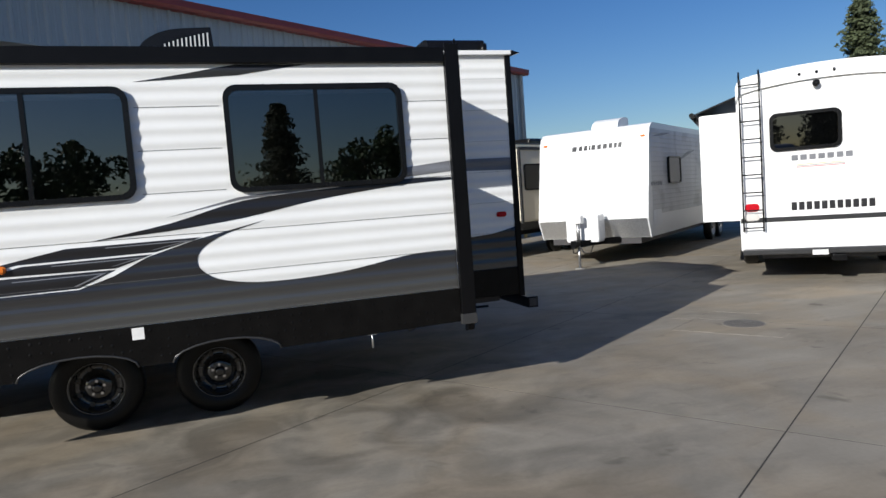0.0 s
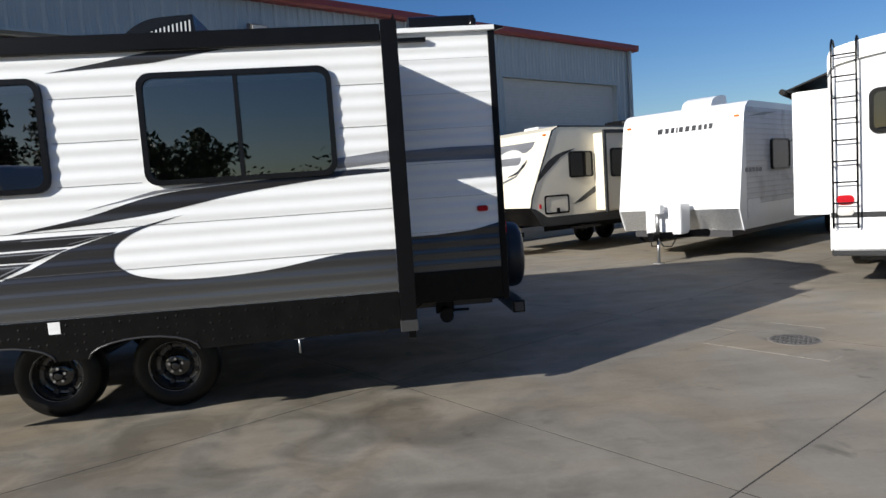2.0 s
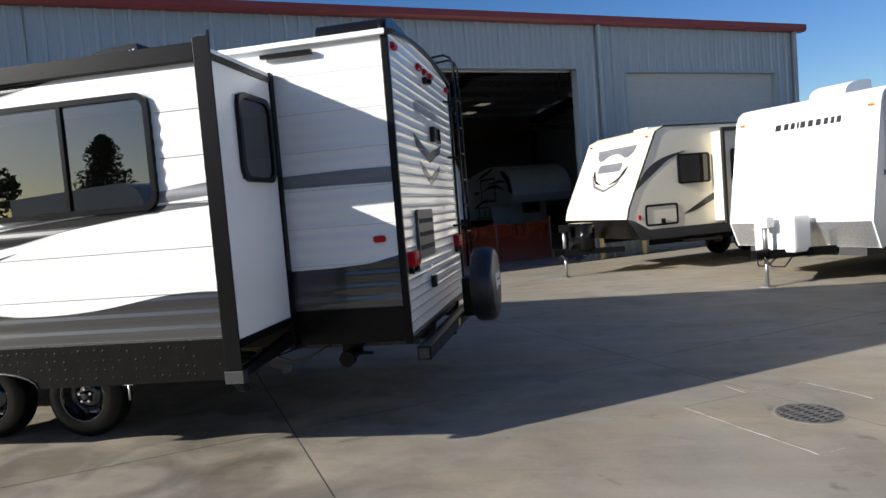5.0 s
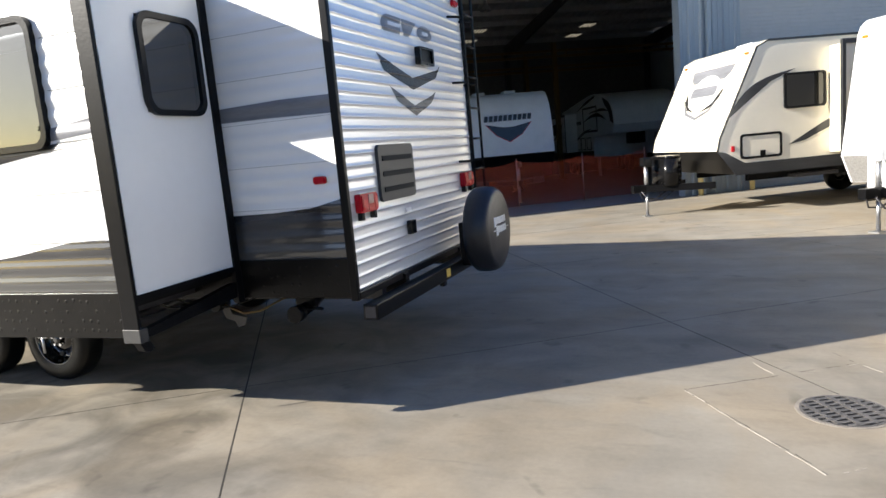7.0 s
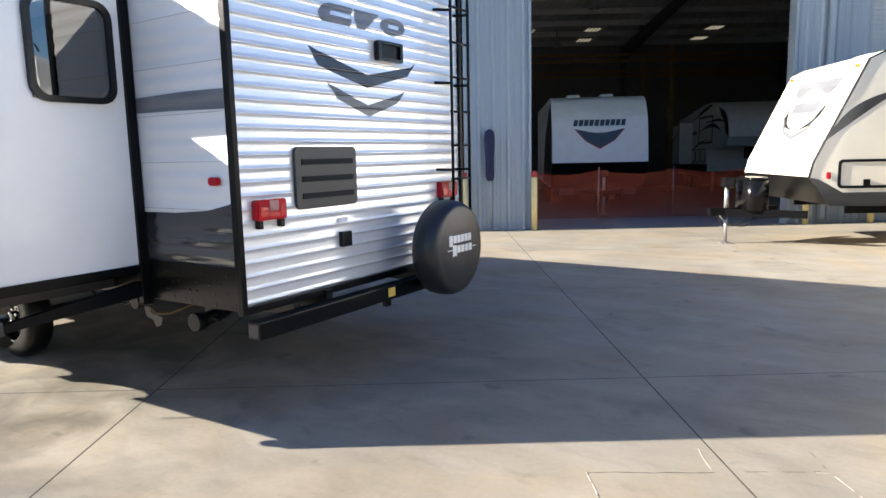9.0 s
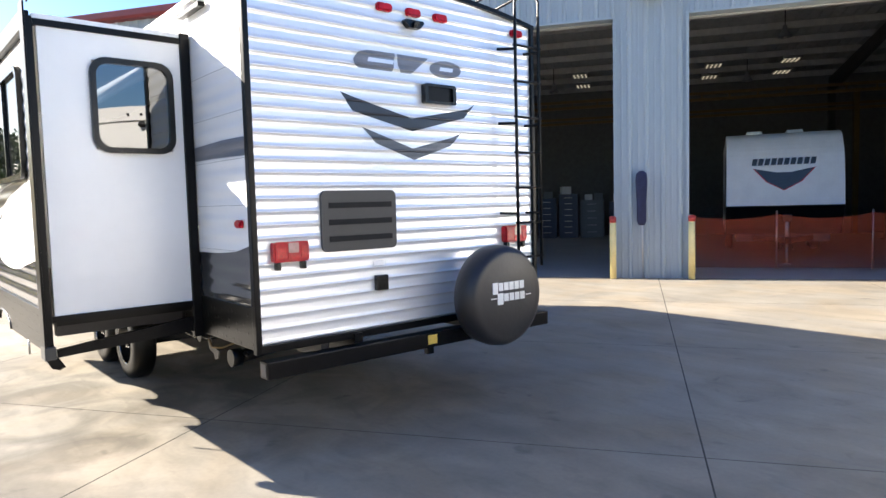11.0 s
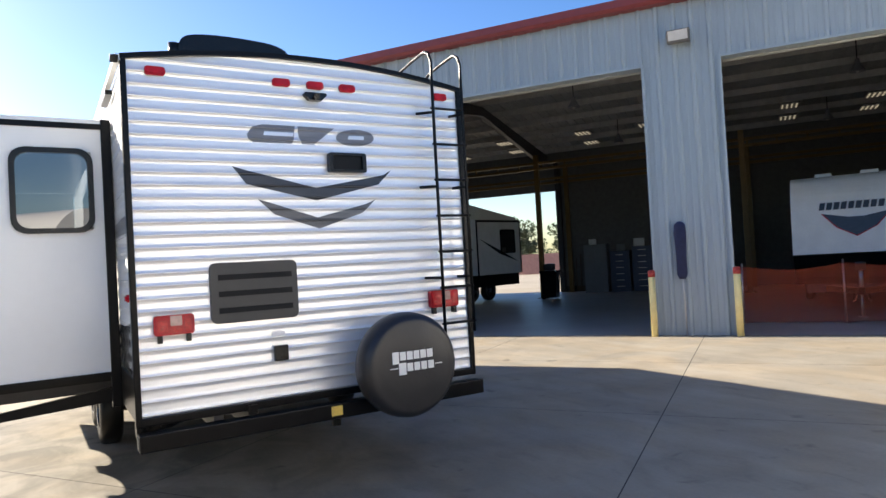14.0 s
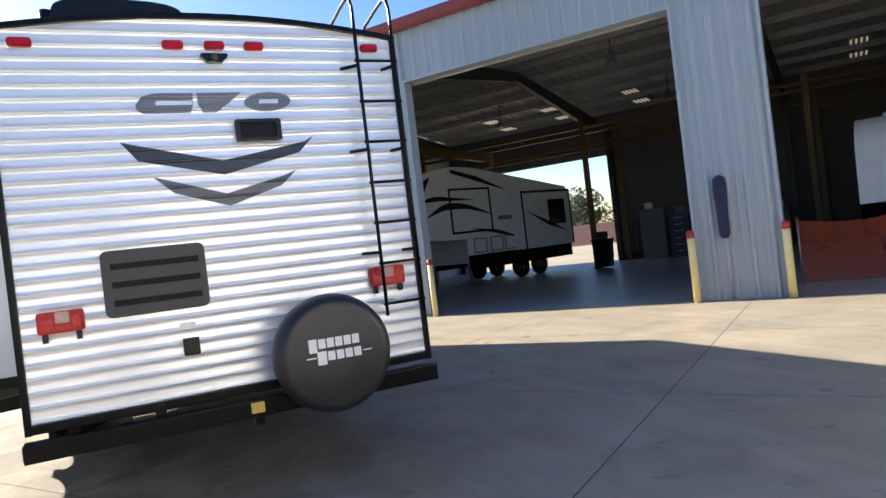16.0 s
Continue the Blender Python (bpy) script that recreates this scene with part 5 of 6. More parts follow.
def trailer_inside_white():
    """White-nosed trailer inside the second bay."""
    P = thing("travel_trailer", BM @ pose(3.72, 3.6, 0, 0, 0, 84.0), "white-nosed travel trailer with red and black graphics inside the workshop", "travel trailer")
    L, w = 7.5, 2.44
    n0, n1 = (0.0, 1.28), (0.42, 2.75)
    prof = [(0.5, 0.62), (0.28, 1.20), n0] + smooth_line([n0, (0.10, 2.0), (0.22, 2.45), n1, (0.62, 2.92), (0.9, 3.0)], 3)[1:] + [(L, 3.0), (L, 0.62)]
    part("body", shell(nb(), prof, w), DULL, P, "white fibreglass body")
    part("nose_guard", prism(nb(), [(0.49, 0.60), (0.265, 1.20), (-0.01, 1.275), (0.05, 1.285), (0.52, 0.62)], -w / 2 - 0.01, w / 2 + 0.01, "xz"), BLACK, P, "black lower nose")
    for s in (-1, 1):
        side_decal(P, "side_graphic", [(0.35, 0.65), (4, 0.65), (3.0, 2.0), (1.2, 2.75), (0.60, 2.85), (0.32, 2.2), (0.2, 1.25)], s * (w / 2 + 0.001), BLACK, "black side graphic")
    p0, p1 = (0.02, 1.35), (0.14, 2.15)
    for k in range(10):
        y = 0.68 - k * 0.135
        front_decal(P, "mark_bar", [(y, 1.08), (y - 0.10, 1.08), (y - 0.13, 1.27), (y - 0.03, 1.27)], p0, p1, DECAL, "dark slanted bar", 0.03)
    front_decal(P, "nose_graphic", [(0.62, 0.98), (0.15, 0.86), (-0.15, 0.86), (-0.62, 0.98), (-0.35, 0.60), (0.0, 0.36), (0.35, 0.60)], p0, p1, GREY, "charcoal arrow graphic", 0.025)
    front_decal(P, "nose_graphic", [(0.65, 0.99), (0.62, 0.98), (0.35, 0.60), (0.0, 0.36), (-0.35, 0.60), (-0.62, 0.98), (-0.65, 0.99), (-0.37, 0.59), (0.0, 0.335), (0.37, 0.59)], p0, p1, LENS_RED, "red edge", 0.026)
    tongue(P)
    for x in (4.0, 4.9):
        for y, s in ((-1.10, -1), (1.10, 1)):
            wheel(P, x, y, 0.335, s, 0.335, 0.2)
    part("chassis", box(nb(), 0.5, L, -1.0, 1.0, 0.42, 0.63), DARKSTEEL, P)
    for y in (-0.5, 0.4):
        part("roof_vent", box(nb(), 1.2, 1.7, y, y + 0.35, 3.0, 3.10, 0.03), DULL, P)
    return P


def trailer_fifth_wheel(m, name_label, tall=1.0):
    """Fifth wheel with dark swooshes, raised nose forward."""
    P = thing("fifth_wheel_trailer", m, name_label, "fifth-wheel trailer")
    L, w = 8.05, 2.44
    prof = [(2.6, 0.75), (2.6, 1.55), (0.3, 1.65), (0.0, 1.95)] + smooth_line([(0.0, 1.95), (0.12, 2.8), (0.5, 3.4), (1.1, 3.75), (2.2, 3.95), (3.2, 3.92)], 4)[1:] + [(L, 3.15), (L, 0.75)]
    low = lambda pts: [(a, b if b < 1.9 else 1.9 + (b - 1.9) * tall) for a, b in pts]
    prof = low(prof)
    top = 1.9 + 1.1 * tall
    part("body", shell(nb(), prof, w), DULL, P, "pale grey and white body")
    for s in (-1, 1):
        y = s * (w / 2 + 0.001)
        side_decal(P, "lower_skirt", [(2.6, 0.52), (L, 0.52), (L, 1.0), (2.6, 1.0)], y, BLACK, "black skirt")
        side_decal(P, "cap_graphic", low(smooth_line([(0.1, 2.0), (0.25, 2.8), (0.6, 3.3), (1.3, 3.65)], 4) + smooth_line([(1.0, 3.15), (0.6, 2.75), (0.45, 2.2)], 4)), y, BLACK, "black nose swoosh")
        side_decal(P, "swoosh", low(smooth_line([(0.9, 2.3), (1.8, 2.75), (2.8, 2.7), (4.0, 2.3)], 4) + smooth_line([(2.8, 2.55), (1.8, 2.55), (0.9, 2.3)], 4)[:-1]), y, GREY, "dark swoosh")
        side_decal(P, "swoosh", low(smooth_line([(0.5, 2.75), (1.3, 3.0), (2.2, 2.95), (3.2, 2.85)], 4) + smooth_line([(2.2, 2.85), (1.3, 2.85), (0.5, 2.75)], 4)[:-1]), y, BLACK, "black swoosh")
        side_decal(P, "roof_graphic", low(smooth_line([(2.2, 3.75), (3.4, 3.45), (4.8, 3.1)], 4) + smooth_line([(3.4, 3.62), (2.2, 3.88)], 4)), y, GREY, "dark streak under the roof")
        side_decal(P, "swoosh", smooth_line([(2.8, 1.9), (4.2, 1.75), (5.2, 1.4)], 4) + smooth_line([(4.2, 1.62), (2.8, 1.9)], 4)[:-1], y, GREY, "dark swoosh")
        sl = part("slide_out", box(nb(), 4.9, 7.6, *sorted((y, y + s * 0.5)), 0.98, top), DULL, P, "pale slide-out with black trim")
        yy = y + s * 0.5
        bm = nb()
        for a in (4.9, 7.52):
            prism(bm, [(a, 0.98), (a + 0.08, 0.98), (a + 0.08, top), (a, top)], yy, yy + s * 0.01, "xz")
        prism(bm, [(4.985, top - 0.08), (7.515, top - 0.08), (7.515, top), (4.985, top)], yy, yy + s * 0.01, "xz")
        part("slide_trim", bm, BLACK, sl)
        window(sl, "xz", 6.3, 7.2, 1.75, top - 0.35, yy + s * 0.002, s, None, 0.08, PANE_DARK)
        side_decal(sl, "swoosh", smooth_line([(5.1, 2.3), (6.2, 1.9), (7.45, 1.4)], 4) + smooth_line([(6.2, 1.75), (5.1, 2.3)], 4)[:-1], yy, GREY)
        fr = part("door_frame", ring(nb(), rrect(2.0, 3.9, 1.75, top + 0.25 * tall, 0.03), rrect(2.07, 3.83, 1.82, top + 0.25 * tall - 0.07, 0.03), y, y + s * 0.012, "xz"), BLACK, P, "black frame of a shallow slide-out")
        for a in (2.9, 3.7, 4.4):
            part("hatch", ring(nb(), rrect(a, a + 0.6, 1.05, 1.55, 0.03), rrect(a + 0.03, a + 0.57, 1.08, 1.52, 0.02), y, y + s * 0.01, "xz"), BLACK, P, "hatch edge")
        for k in range(6):
            side_decal(P, "mark_bar", [(4.2 + k * 0.13, 2.1), (4.3 + k * 0.13, 2.1), (4.33 + k * 0.13, 2.24), (4.23 + k * 0.13, 2.24)], y, DECAL, "dark bar")
        for x in (5.2, 6.2):
            wheel(P, x, s * 1.1, 0.38, s, 0.38, 0.22)
    for y in (-1.0, 0.9):
        part("landing_leg", box(nb(), 2.8, 2.9, y, y + 0.1, 0, 0.76), STEEL, P)
    part("king_pin", box(nb(), 1.1, 1.5, -0.3, 0.3, 1.2, 1.66, 0.03), BLACK, P)
    return P


trailer_white()
trailer_cream()
motorhome()
trailer_inside_white()
trailer_fifth_wheel(BM @ pose(-10.4, 5.3, 0, 0, 0, 72.5), "pale fifth-wheel trailer with dark swooshes standing in the drive-through bay")
trailer_fifth_wheel(BM @ pose(10.2, 7.8, 0, 0, 0, 82.0), "pale fifth-wheel trailer parked deep inside the workshop", 0.62)


# ---------- workshop contents ----------
def barrier():
    F = thing("safety_barrier", BM @ pose(0, 1.7, 0), "orange plastic mesh barrier strung across the open bay", "safety barrier")
    bm = nb()
    n = 24
    a0, a1 = 1.5, 6.7
    rows = []
    for i in range(n + 1):
        t = i / n
        sag = 0.10 * math.sin(math.pi * ((t * 3) % 1.0))
        rows.append([bm.verts.new((a0 + (a1 - a0) * t, 0.03 * math.sin(t * 19), z)) for z in (0.03, 0.6, 1.14 - sag)])
    for a, b in zip(rows, rows[1:]):
        for k in range(2):
            bm.faces.new((a[k], b[k], b[k + 1], a[k + 1])).smooth = True
    part("net", bm, NET, F, "orange mesh")
    for u in (1.5, 3.23, 4.97, 6.68):
        part("stake", cyl(nb(), (u, 0.05, 0), (u, 0.05, 1.2), 0.018, n=8), STEEL, F)


def umbrella():
    U = thing("mop", BM @ pose(0.56, -0.09, 0), "long-handled washing brush with a navy cloth cover leaning on the pillar", "mop")
    part("handle", cyl(nb(), (0.02, -0.03, 0.0), (0.0, -0.02, 1.4), 0.012, n=8), STEEL, U)
    pts = [(0.05, 1.02), (0.085, 1.1), (0.085, 1.45), (0.105, 1.85), (0.09, 2.0), (0.03, 2.05)]
    bm = nb()
    rows = []
    for r, z in pts:
        rows.append([bm.verts.new((r * math.cos(2 * math.pi * i / 14) * (1 + 0.08 * (i % 2)), 0.5 * r * math.sin(2 * math.pi * i / 14) - 0.02, z)) for i in range(14)])
    for a, b in zip(rows, rows[1:]):
        for i in range(14):
            bm.faces.new((a[i], a[(i + 1) % 14], b[(i + 1) % 14], b[i])).smooth = True
    bm.faces.new(rows[0]), bm.faces.new(rows[-1])
    part("cover", bm, NAVY, U, "navy cloth cover")


def crane():
    """Yellow posts and runway beams of a light crane."""
    C = thing("crane_runway", BM, "yellow-painted steel crane posts and runway beams inside the workshop", "crane runway")
    for v, z in ((11.2, 4.76), (11.2, 4.97), (14.6, 4.58), (14.6, 4.76)):
        part("beam", box(nb(), -12.4, 13.8, v - 0.06, v + 0.06, z, z + 0.09), BEAM, C)
    for k in range(30):
        u = -12.2 + k * 0.87
        part("lacing", box(nb(), u, u + 0.04, 11.17, 11.23, 4.85, 4.97), BEAM, C)
    for u, v in ((-5.42, 11.2), (1.56, 11.2), (8.2, 11.2), (-5.2, 14.6), (1.7, 14.6), (8.2, 14.6), (-12.2, 11.2), (-12.2, 14.6)):
        bm = nb()
        box(bm, u - 0.085, u + 0.085, v - 0.085, v + 0.085, 0.02, 5.32, 0.01)
        box(bm, u - 0.18, u + 0.18, v - 0.18, v + 0.18, 0, 0.02)
        part("post", bm, BEAM, C)
    bridge = part("bridge_beam", box(nb(), -9.15, -8.95, 3.0, 11.1, 4.36, 4.66, 0.01), BEAM, C, "deep yellow bridge beam")
    part("trolley", box(nb(), -9.2, -8.9, 10.6, 10.9, 4.14, 4.355, 0.02), BEAM, bridge)


def bay_lamp(u, v, z):
    P = thing("high_bay_lamp", BM @ pose(u, v, z), "dark high-bay lamp hanging from the workshop roof", "lamp", "high-bay lamps")
    part("reflector", lathe(nb(), [(0.05, 0.0), (0.07, -0.12), (0.17, -0.30), (0.18, -0.33)], (0, 0, 0), "x", 18), CABINET, P).matrix_local = pose(0, 0, 0.1, 0, -90, 0)
    part("cord", cyl(nb(), (0, 0, 0.1), (0, 0, 0.62), 0.015, n=6), BLACK, P)
    part("bulb", lathe(nb(), [(0.05, -0.2), (0.09, -0.3), (0.02, -0.36)], (0, 0, 0), "x", 12), LENS_CLEAR, P).matrix_local = pose(0, 0, 0.1, 0, -90, 0)


def tube_light(u, v, z):
    P = thing("tube_light", BM @ pose(u, v, z), "pair of lit fluorescent fittings with four tubes each under the roof", "lamp", "tube lights")
    for s, dz in ((-0.74, 0.07), (0.74, -0.07)):
        part("tray", box(nb(), -0.30, 0.30, s - 0.36, s + 0.36, dz, dz + 0.05), CABINET, P)
        for k in range(4):
            part("tube", box(nb(), -0.245 + k * 0.14, -0.20 + k * 0.14, s - 0.32, s + 0.32, dz - 0.035, dz - 0.004), TUBE, P, "lit tube")


def cabinet(u, v, w, d, h, mat, drawers, label):
    C = thing("tool_cabinet", BM @ pose(u, v, 0), label, "cabinet")
    part("body", box(nb(), 0, w, 0, d, 0.0, h, 0.01), mat, C)
    if drawers:
        for k in range(drawers):
            z = 0.08 + (h - 0.12) * k / drawers
            dr = part("drawer", box(nb(), 0.03, w - 0.03, -0.015, -0.001, z + 0.01, z + (h - 0.12) / drawers - 0.01, 0.003), mat, C)
            part("handle", box(nb(), w * 0.3, w * 0.7, -0.035, -0.016, z + (h - 0.12) / drawers * 0.5, z + (h - 0.12) / drawers * 0.5 + 0.02), STEEL, dr)
    else:
        for a, b in ((0.02, w / 2 - 0.005), (w / 2 + 0.005, w - 0.02)):
            dr = part("door", box(nb(), a, b, -0.015, -0.001, 0.06, h - 0.03, 0.003), mat, C)


barrier()
umbrella()
crane()
for u, v, z in ((-2.7, 6.2, 6.0), (-2.45, 11.7, 5.72), (4.43, 7.4, 6.1), (4.15, 12.1, 5.7), (10.8, 7.0, 6.0), (-8.4, 10.9, 5.8)):
    bay_lamp(u, v, z)
for u, v, z in [(u, 13.05, 6.05) for u in (-9.42, -6.98, -3.85, -1.53, 3.1, 5.56, 10.2)]:
    tube_light(u, v, z)
cabinet(-4.4, 13.6, 0.9, 0.6, 1.9, CABINET, 0, "tall grey steel cabinet by the workshop's back wall")
cabinet(-3.4, 13.7, 0.75, 0.55, 1.6, BLUEBOX, 6, "dark blue tool chest with drawers")
cabinet(-2.55, 13.7, 0.75, 0.55, 1.75, BLUEBOX, 7, "dark blue tool chest with drawers")
cabinet(-1.7, 13.7, 0.9, 0.55, 1.5, CABINET, 5, "grey steel drawer cabinet by the back wall")
cabinet(-0.6, 13.7, 1.2, 0.6, 1.4, BLUEBOX, 5, "dark blue work chest with drawers")


def loose_box(u, v, z, s, mat, label):
    bm = box(nb(), -s / 2, s / 2, -s / 2, s / 2, 0, s * 0.8, 0.01)
    flat("storage_box", BM @ pose(u, v, z, 0, 0, (u * 37) % 20), bm, mat, label, "box", "boxes on the cabinets")


for k, (u, z) in enumerate(((-4.1, 1.9), (-3.0, 1.6), (-2.3, 1.75), (-1.4, 1.5), (-1.0, 1.5), (-0.2, 1.4), (0.3, 1.4))):
    loose_box(u, 13.95, z, 0.28 + 0.05 * (k % 3), (PAPER, CABINET, DULL)[k % 3], "pale cardboard storage box on a cabinet")


def leaning_tool(u, v, h, tilt, head, mat, label):
    """A long-handled tool standing against the back wall."""
    P = thing("hand_tool", BM @ pose(u, v, 0, tilt, 0, 0), label, "tool", "tools against the back wall")
    part("handle", cyl(nb(), (0, 0, 0.2), (0, 0, h), 0.016, n=8), BARK, P)
    part("head", box(nb(), -head, head, -0.03, 0.03, 0.0, 0.24, 0.012), mat, P)


for u, h, tilt, head, mat, label in ((-5.35, 1.5, -4, 0.16, DARKSTEEL, "long-handled shovel leaning by the back opening"), (-5.05, 1.4, -6, 0.22, RUBBER, "floor squeegee leaning by the back opening"), (-4.85, 1.55, -3, 0.2, BARK, "wooden push broom leaning by the back opening"), (-4.62, 1.35, -5, 0.13, DARKSTEEL, "dark spade leaning by the back opening")):
    leaning_tool(u, 14.85, h, tilt, head, mat, label)


def bin_black(u, v):
    C = thing("waste_bin", BM @ pose(u, v, 0), "black wheeled waste bin beside the yellow post", "waste bin")
    part("body", prism(nb(), [(-0.24, 0.05), (0.24, 0.05), (0.30, 0.95), (-0.30, 0.95)], -0.26, 0.26, "xz"), SATIN, C)
    part("lid", box(nb(), -0.33, 0.33, -0.30, 0.30, 0.951, 1.02, 0.02), SATIN, C)
    part("bag", box(nb(), -0.2, 0.18, -0.2, 0.2, 1.021, 1.28, 0.09), VINYL, C, "bulging black bag")
    for s in (-0.27, 0.27):
        part("wheel", cyl(nb(), (-0.2, s - 0.02, 0.09), (-0.2, s + 0.02, 0.09), 0.09, n=14), RUBBER, C)


bin_black(-5.0, 10.75)


# ---------- the planted edge of the yard, and distance ----------
def leaf_blob(bm, rng, centre, radius, count, size, flat_z=1.0):
    for _ in range(count):
        d = Vector((rng.gauss(0, 1), rng.gauss(0, 1), rng.gauss(0, 1))).normalized() * radius * rng.uniform(0.45, 1.05) ** 0.6
        p = Vector(centre) + Vector((d.x, d.y, d.z * flat_z))
        a = Vector((rng.uniform(-1, 1), rng.uniform(-1, 1), rng.uniform(-1, 1))).normalized()
        b = a.orthogonal().normalized() * size * rng.uniform(0.6, 1.2)
        a = a * size * rng.uniform(0.6, 1.4)
        bm.faces.new([bm.verts.new(q) for q in (p - a * 0.5, p + b * 0.45, p + a * 0.7, p - b * 0.45)])


def tree(x, y, h, spread, seed, mat=LEAF, z0=0.0, label="leafy tree beyond the fence of the yard"):
    rng = random.Random(seed)
    t = thing("tree", pose(x, y, z0), label, "tree", "trees round the yard")
    bm = nb()
    cyl(bm, (0, 0, -0.1), (0.05, 0.03, h * 0.45), 0.035 * h * 0.6, 0.02 * h * 0.6, 10)
    tips = []
    for k in range(9):
        a = 2.4 * k + rng.uniform(-0.4, 0.4)
        q = Vector((math.cos(a) * spread * rng.uniform(0.35, 0.8), math.sin(a) * spread * rng.uniform(0.35, 0.8), h * rng.uniform(0.45, 0.92)))
        tips.append(q)
        s = Vector((0.03, 0.02, h * rng.uniform(0.25, 0.44)))
        tube(bm, [s, s.lerp(q, 0.5) + Vector((0, 0, 0.04 * h)), q], 0.008 * h, 5)
    part("trunk", bm, BARK, t, "brown trunk and limbs")
    bm = nb()
    for q in tips:
        for _ in range(4):
            c = q + Vector((rng.gauss(0, 1), rng.gauss(0, 1), rng.gauss(0, 0.7))) * spread * 0.28
            leaf_blob(bm, rng, c, spread * rng.uniform(0.18, 0.34), 90, 0.035 * h + 0.03)
    part("crown", bm, mat, t, "ragged leafy crown")


def conifer(x, y, h, r, seed, z0=0.0):
    rng = random.Random(seed)
    t = thing("conifer", pose(x, y, z0), "tall dark conifer with ragged boughs standing beyond the yard", "tree", "conifers round the yard")
    part("trunk", cyl(nb(), (0, 0, -0.2), (0, 0, h), 0.022 * h, 0.004 * h, 8), BARK, t)
    bm = nb()
    levels = int(30 + 2 * h)
    for k in range(levels):
        z = h * (0.10 + 0.89 * k / levels)
        rr = r * (1 - z / h) ** 0.8 * rng.uniform(0.55, 1.25) + 0.06
        for j in range(6):
            a = rng.uniform(0, 2 * math.pi)
            for s in (0.3, 0.6, 0.95):
                leaf_blob(bm, rng, (math.cos(a) * rr * s, math.sin(a) * rr * s, z - 0.10 * rr * s), (0.16 * r + 0.1) * (1.1 - 0.6 * z / h), 16, 0.015 * h + 0.05, 0.6)
    part("foliage", bm, NEEDLE, t, "dark green needled boughs")


def bush(x, y, r, seed, mat, z0=0.0):
    rng = random.Random(seed)
    bm = nb()
    for _ in range(7):
        c = (rng.gauss(0, r * 0.4), rng.gauss(0, r * 0.4), r * rng.uniform(0.3, 0.65))
        leaf_blob(bm, rng, c, r * rng.uniform(0.35, 0.6), 130, 0.11)
    for _ in range(5):
        tube(bm, [(0, 0, -0.05), (rng.gauss(0, r * 0.25), rng.gauss(0, r * 0.25), r * 0.7)], 0.015, 4)
    flat("bush", pose(x, y, z0), bm, mat, "low leafy shrub on the bank behind the kerb", "bush", "shrubs on the bank")


def bank():
    pts = smooth_line([(-6.0, -3.0), (-8.4, 0.8), (-10.9, 3.6), (-15.5, 5.2), (-26.0, 6.8), (-40, 7.0)], 6)
    bm = nb()
    rows = []
    for i, (x, y) in enumerate(pts):
        d = (Vector(pts[min(i + 1, len(pts) - 1)]) - Vector(pts[max(i - 1, 0)])).normalized()
        n = Vector((d.y, -d.x)) * -1.0
        rows.append([bm.verts.new((x + n.x * o, y + n.y * o, z)) for o, z in ((0.0, -0.034), (0.0, 0.13), (0.02, 0.15), (0.15, 0.15), (0.15, -0.034))])
    for a, b in zip(rows, rows[1:]):
        for k in range(4):
            bm.faces.new((a[k], b[k], b[k + 1], a[k + 1]))
    flat("kerb", pose(0, 0, 0), bm, CONCRETE, "rounded concrete kerb round the edge of the yard", "kerb", kind="structure")
    bm = nb()
    rows = []
    for i, (x, y) in enumerate(pts):
        d = (Vector(pts[min(i + 1, len(pts) - 1)]) - Vector(pts[max(i - 1, 0)])).normalized()
        n = Vector((d.y, -d.x)) * -1.0
        rows.append([bm.verts.new((x + n.x * o, y + n.y * o, z)) for o, z in ((0.151, 0.12), (1.2, 0.3), (4.0, 0.5), (12.0, 0.5), (12.01, -0.1))])
    for a, b in zip(rows, rows[1:]):
        for k in range(4):
            bm.faces.new((a[k], b[k], b[k + 1], a[k + 1])).smooth = True
    flat("planting_bed", pose(0, 0, 0), bm, SOIL, "sloping soil bed behind the kerb", "planting bed", kind="structure")
    return pts


KERB = bank()


def fence():
    F = thing("fence", pose(-12.5, 1.0, 0.45, 0, 0, 171), "dark grey slatted panel fence along the top of the bank", "fence")
    for k in range(13):
        part("post", box(nb(), k * 2.0 - 0.04, k * 2.0 + 0.04, -0.04, 0.04, -0.2, 1.25), DARKSTEEL, F)
    for z in (0.25, 1.15):
        part("rail", box(nb(), 0, 24.0, -0.02, 0.02, z, z + 0.05), DARKSTEEL, F)
    for k in range(120):
        part("slat", box(nb(), k * 0.2 + 0.012, k * 0.2 + 0.188, -0.012, 0.012, 0.05, 1.16), FENCEGREY, F)


fence()
rng = random.Random(5)
for k in range(20):
    i = 3 + k
    x, y = KERB[min(i, len(KERB) - 1)]
    bush(x - 0.5 + rng.uniform(-0.6, 0.6), y - 1.1 - rng.uniform(0.0, 1.0), rng.uniform(0.5, 0.85), 40 + k, LEAF_LIGHT if k % 3 else LEAF, 0.2)
for k, (x, y, h, s) in enumerate(((-22, 1.0, 3.6, 1.7), (-25, 3.5, 3.9, 1.8), (-29, 1.6, 4.4, 2.0), (-34, 5.0, 4.2, 2.0), (-20, -1.8, 3.4, 1.6), (-38, 0.5, 5.0, 2.2), (-18.5, 1.2, 3.0, 1.6), (-23.5, -0.2, 3.8, 1.9))):
    tree(x, y, h, s, 70 + k, LEAF, 0.3)
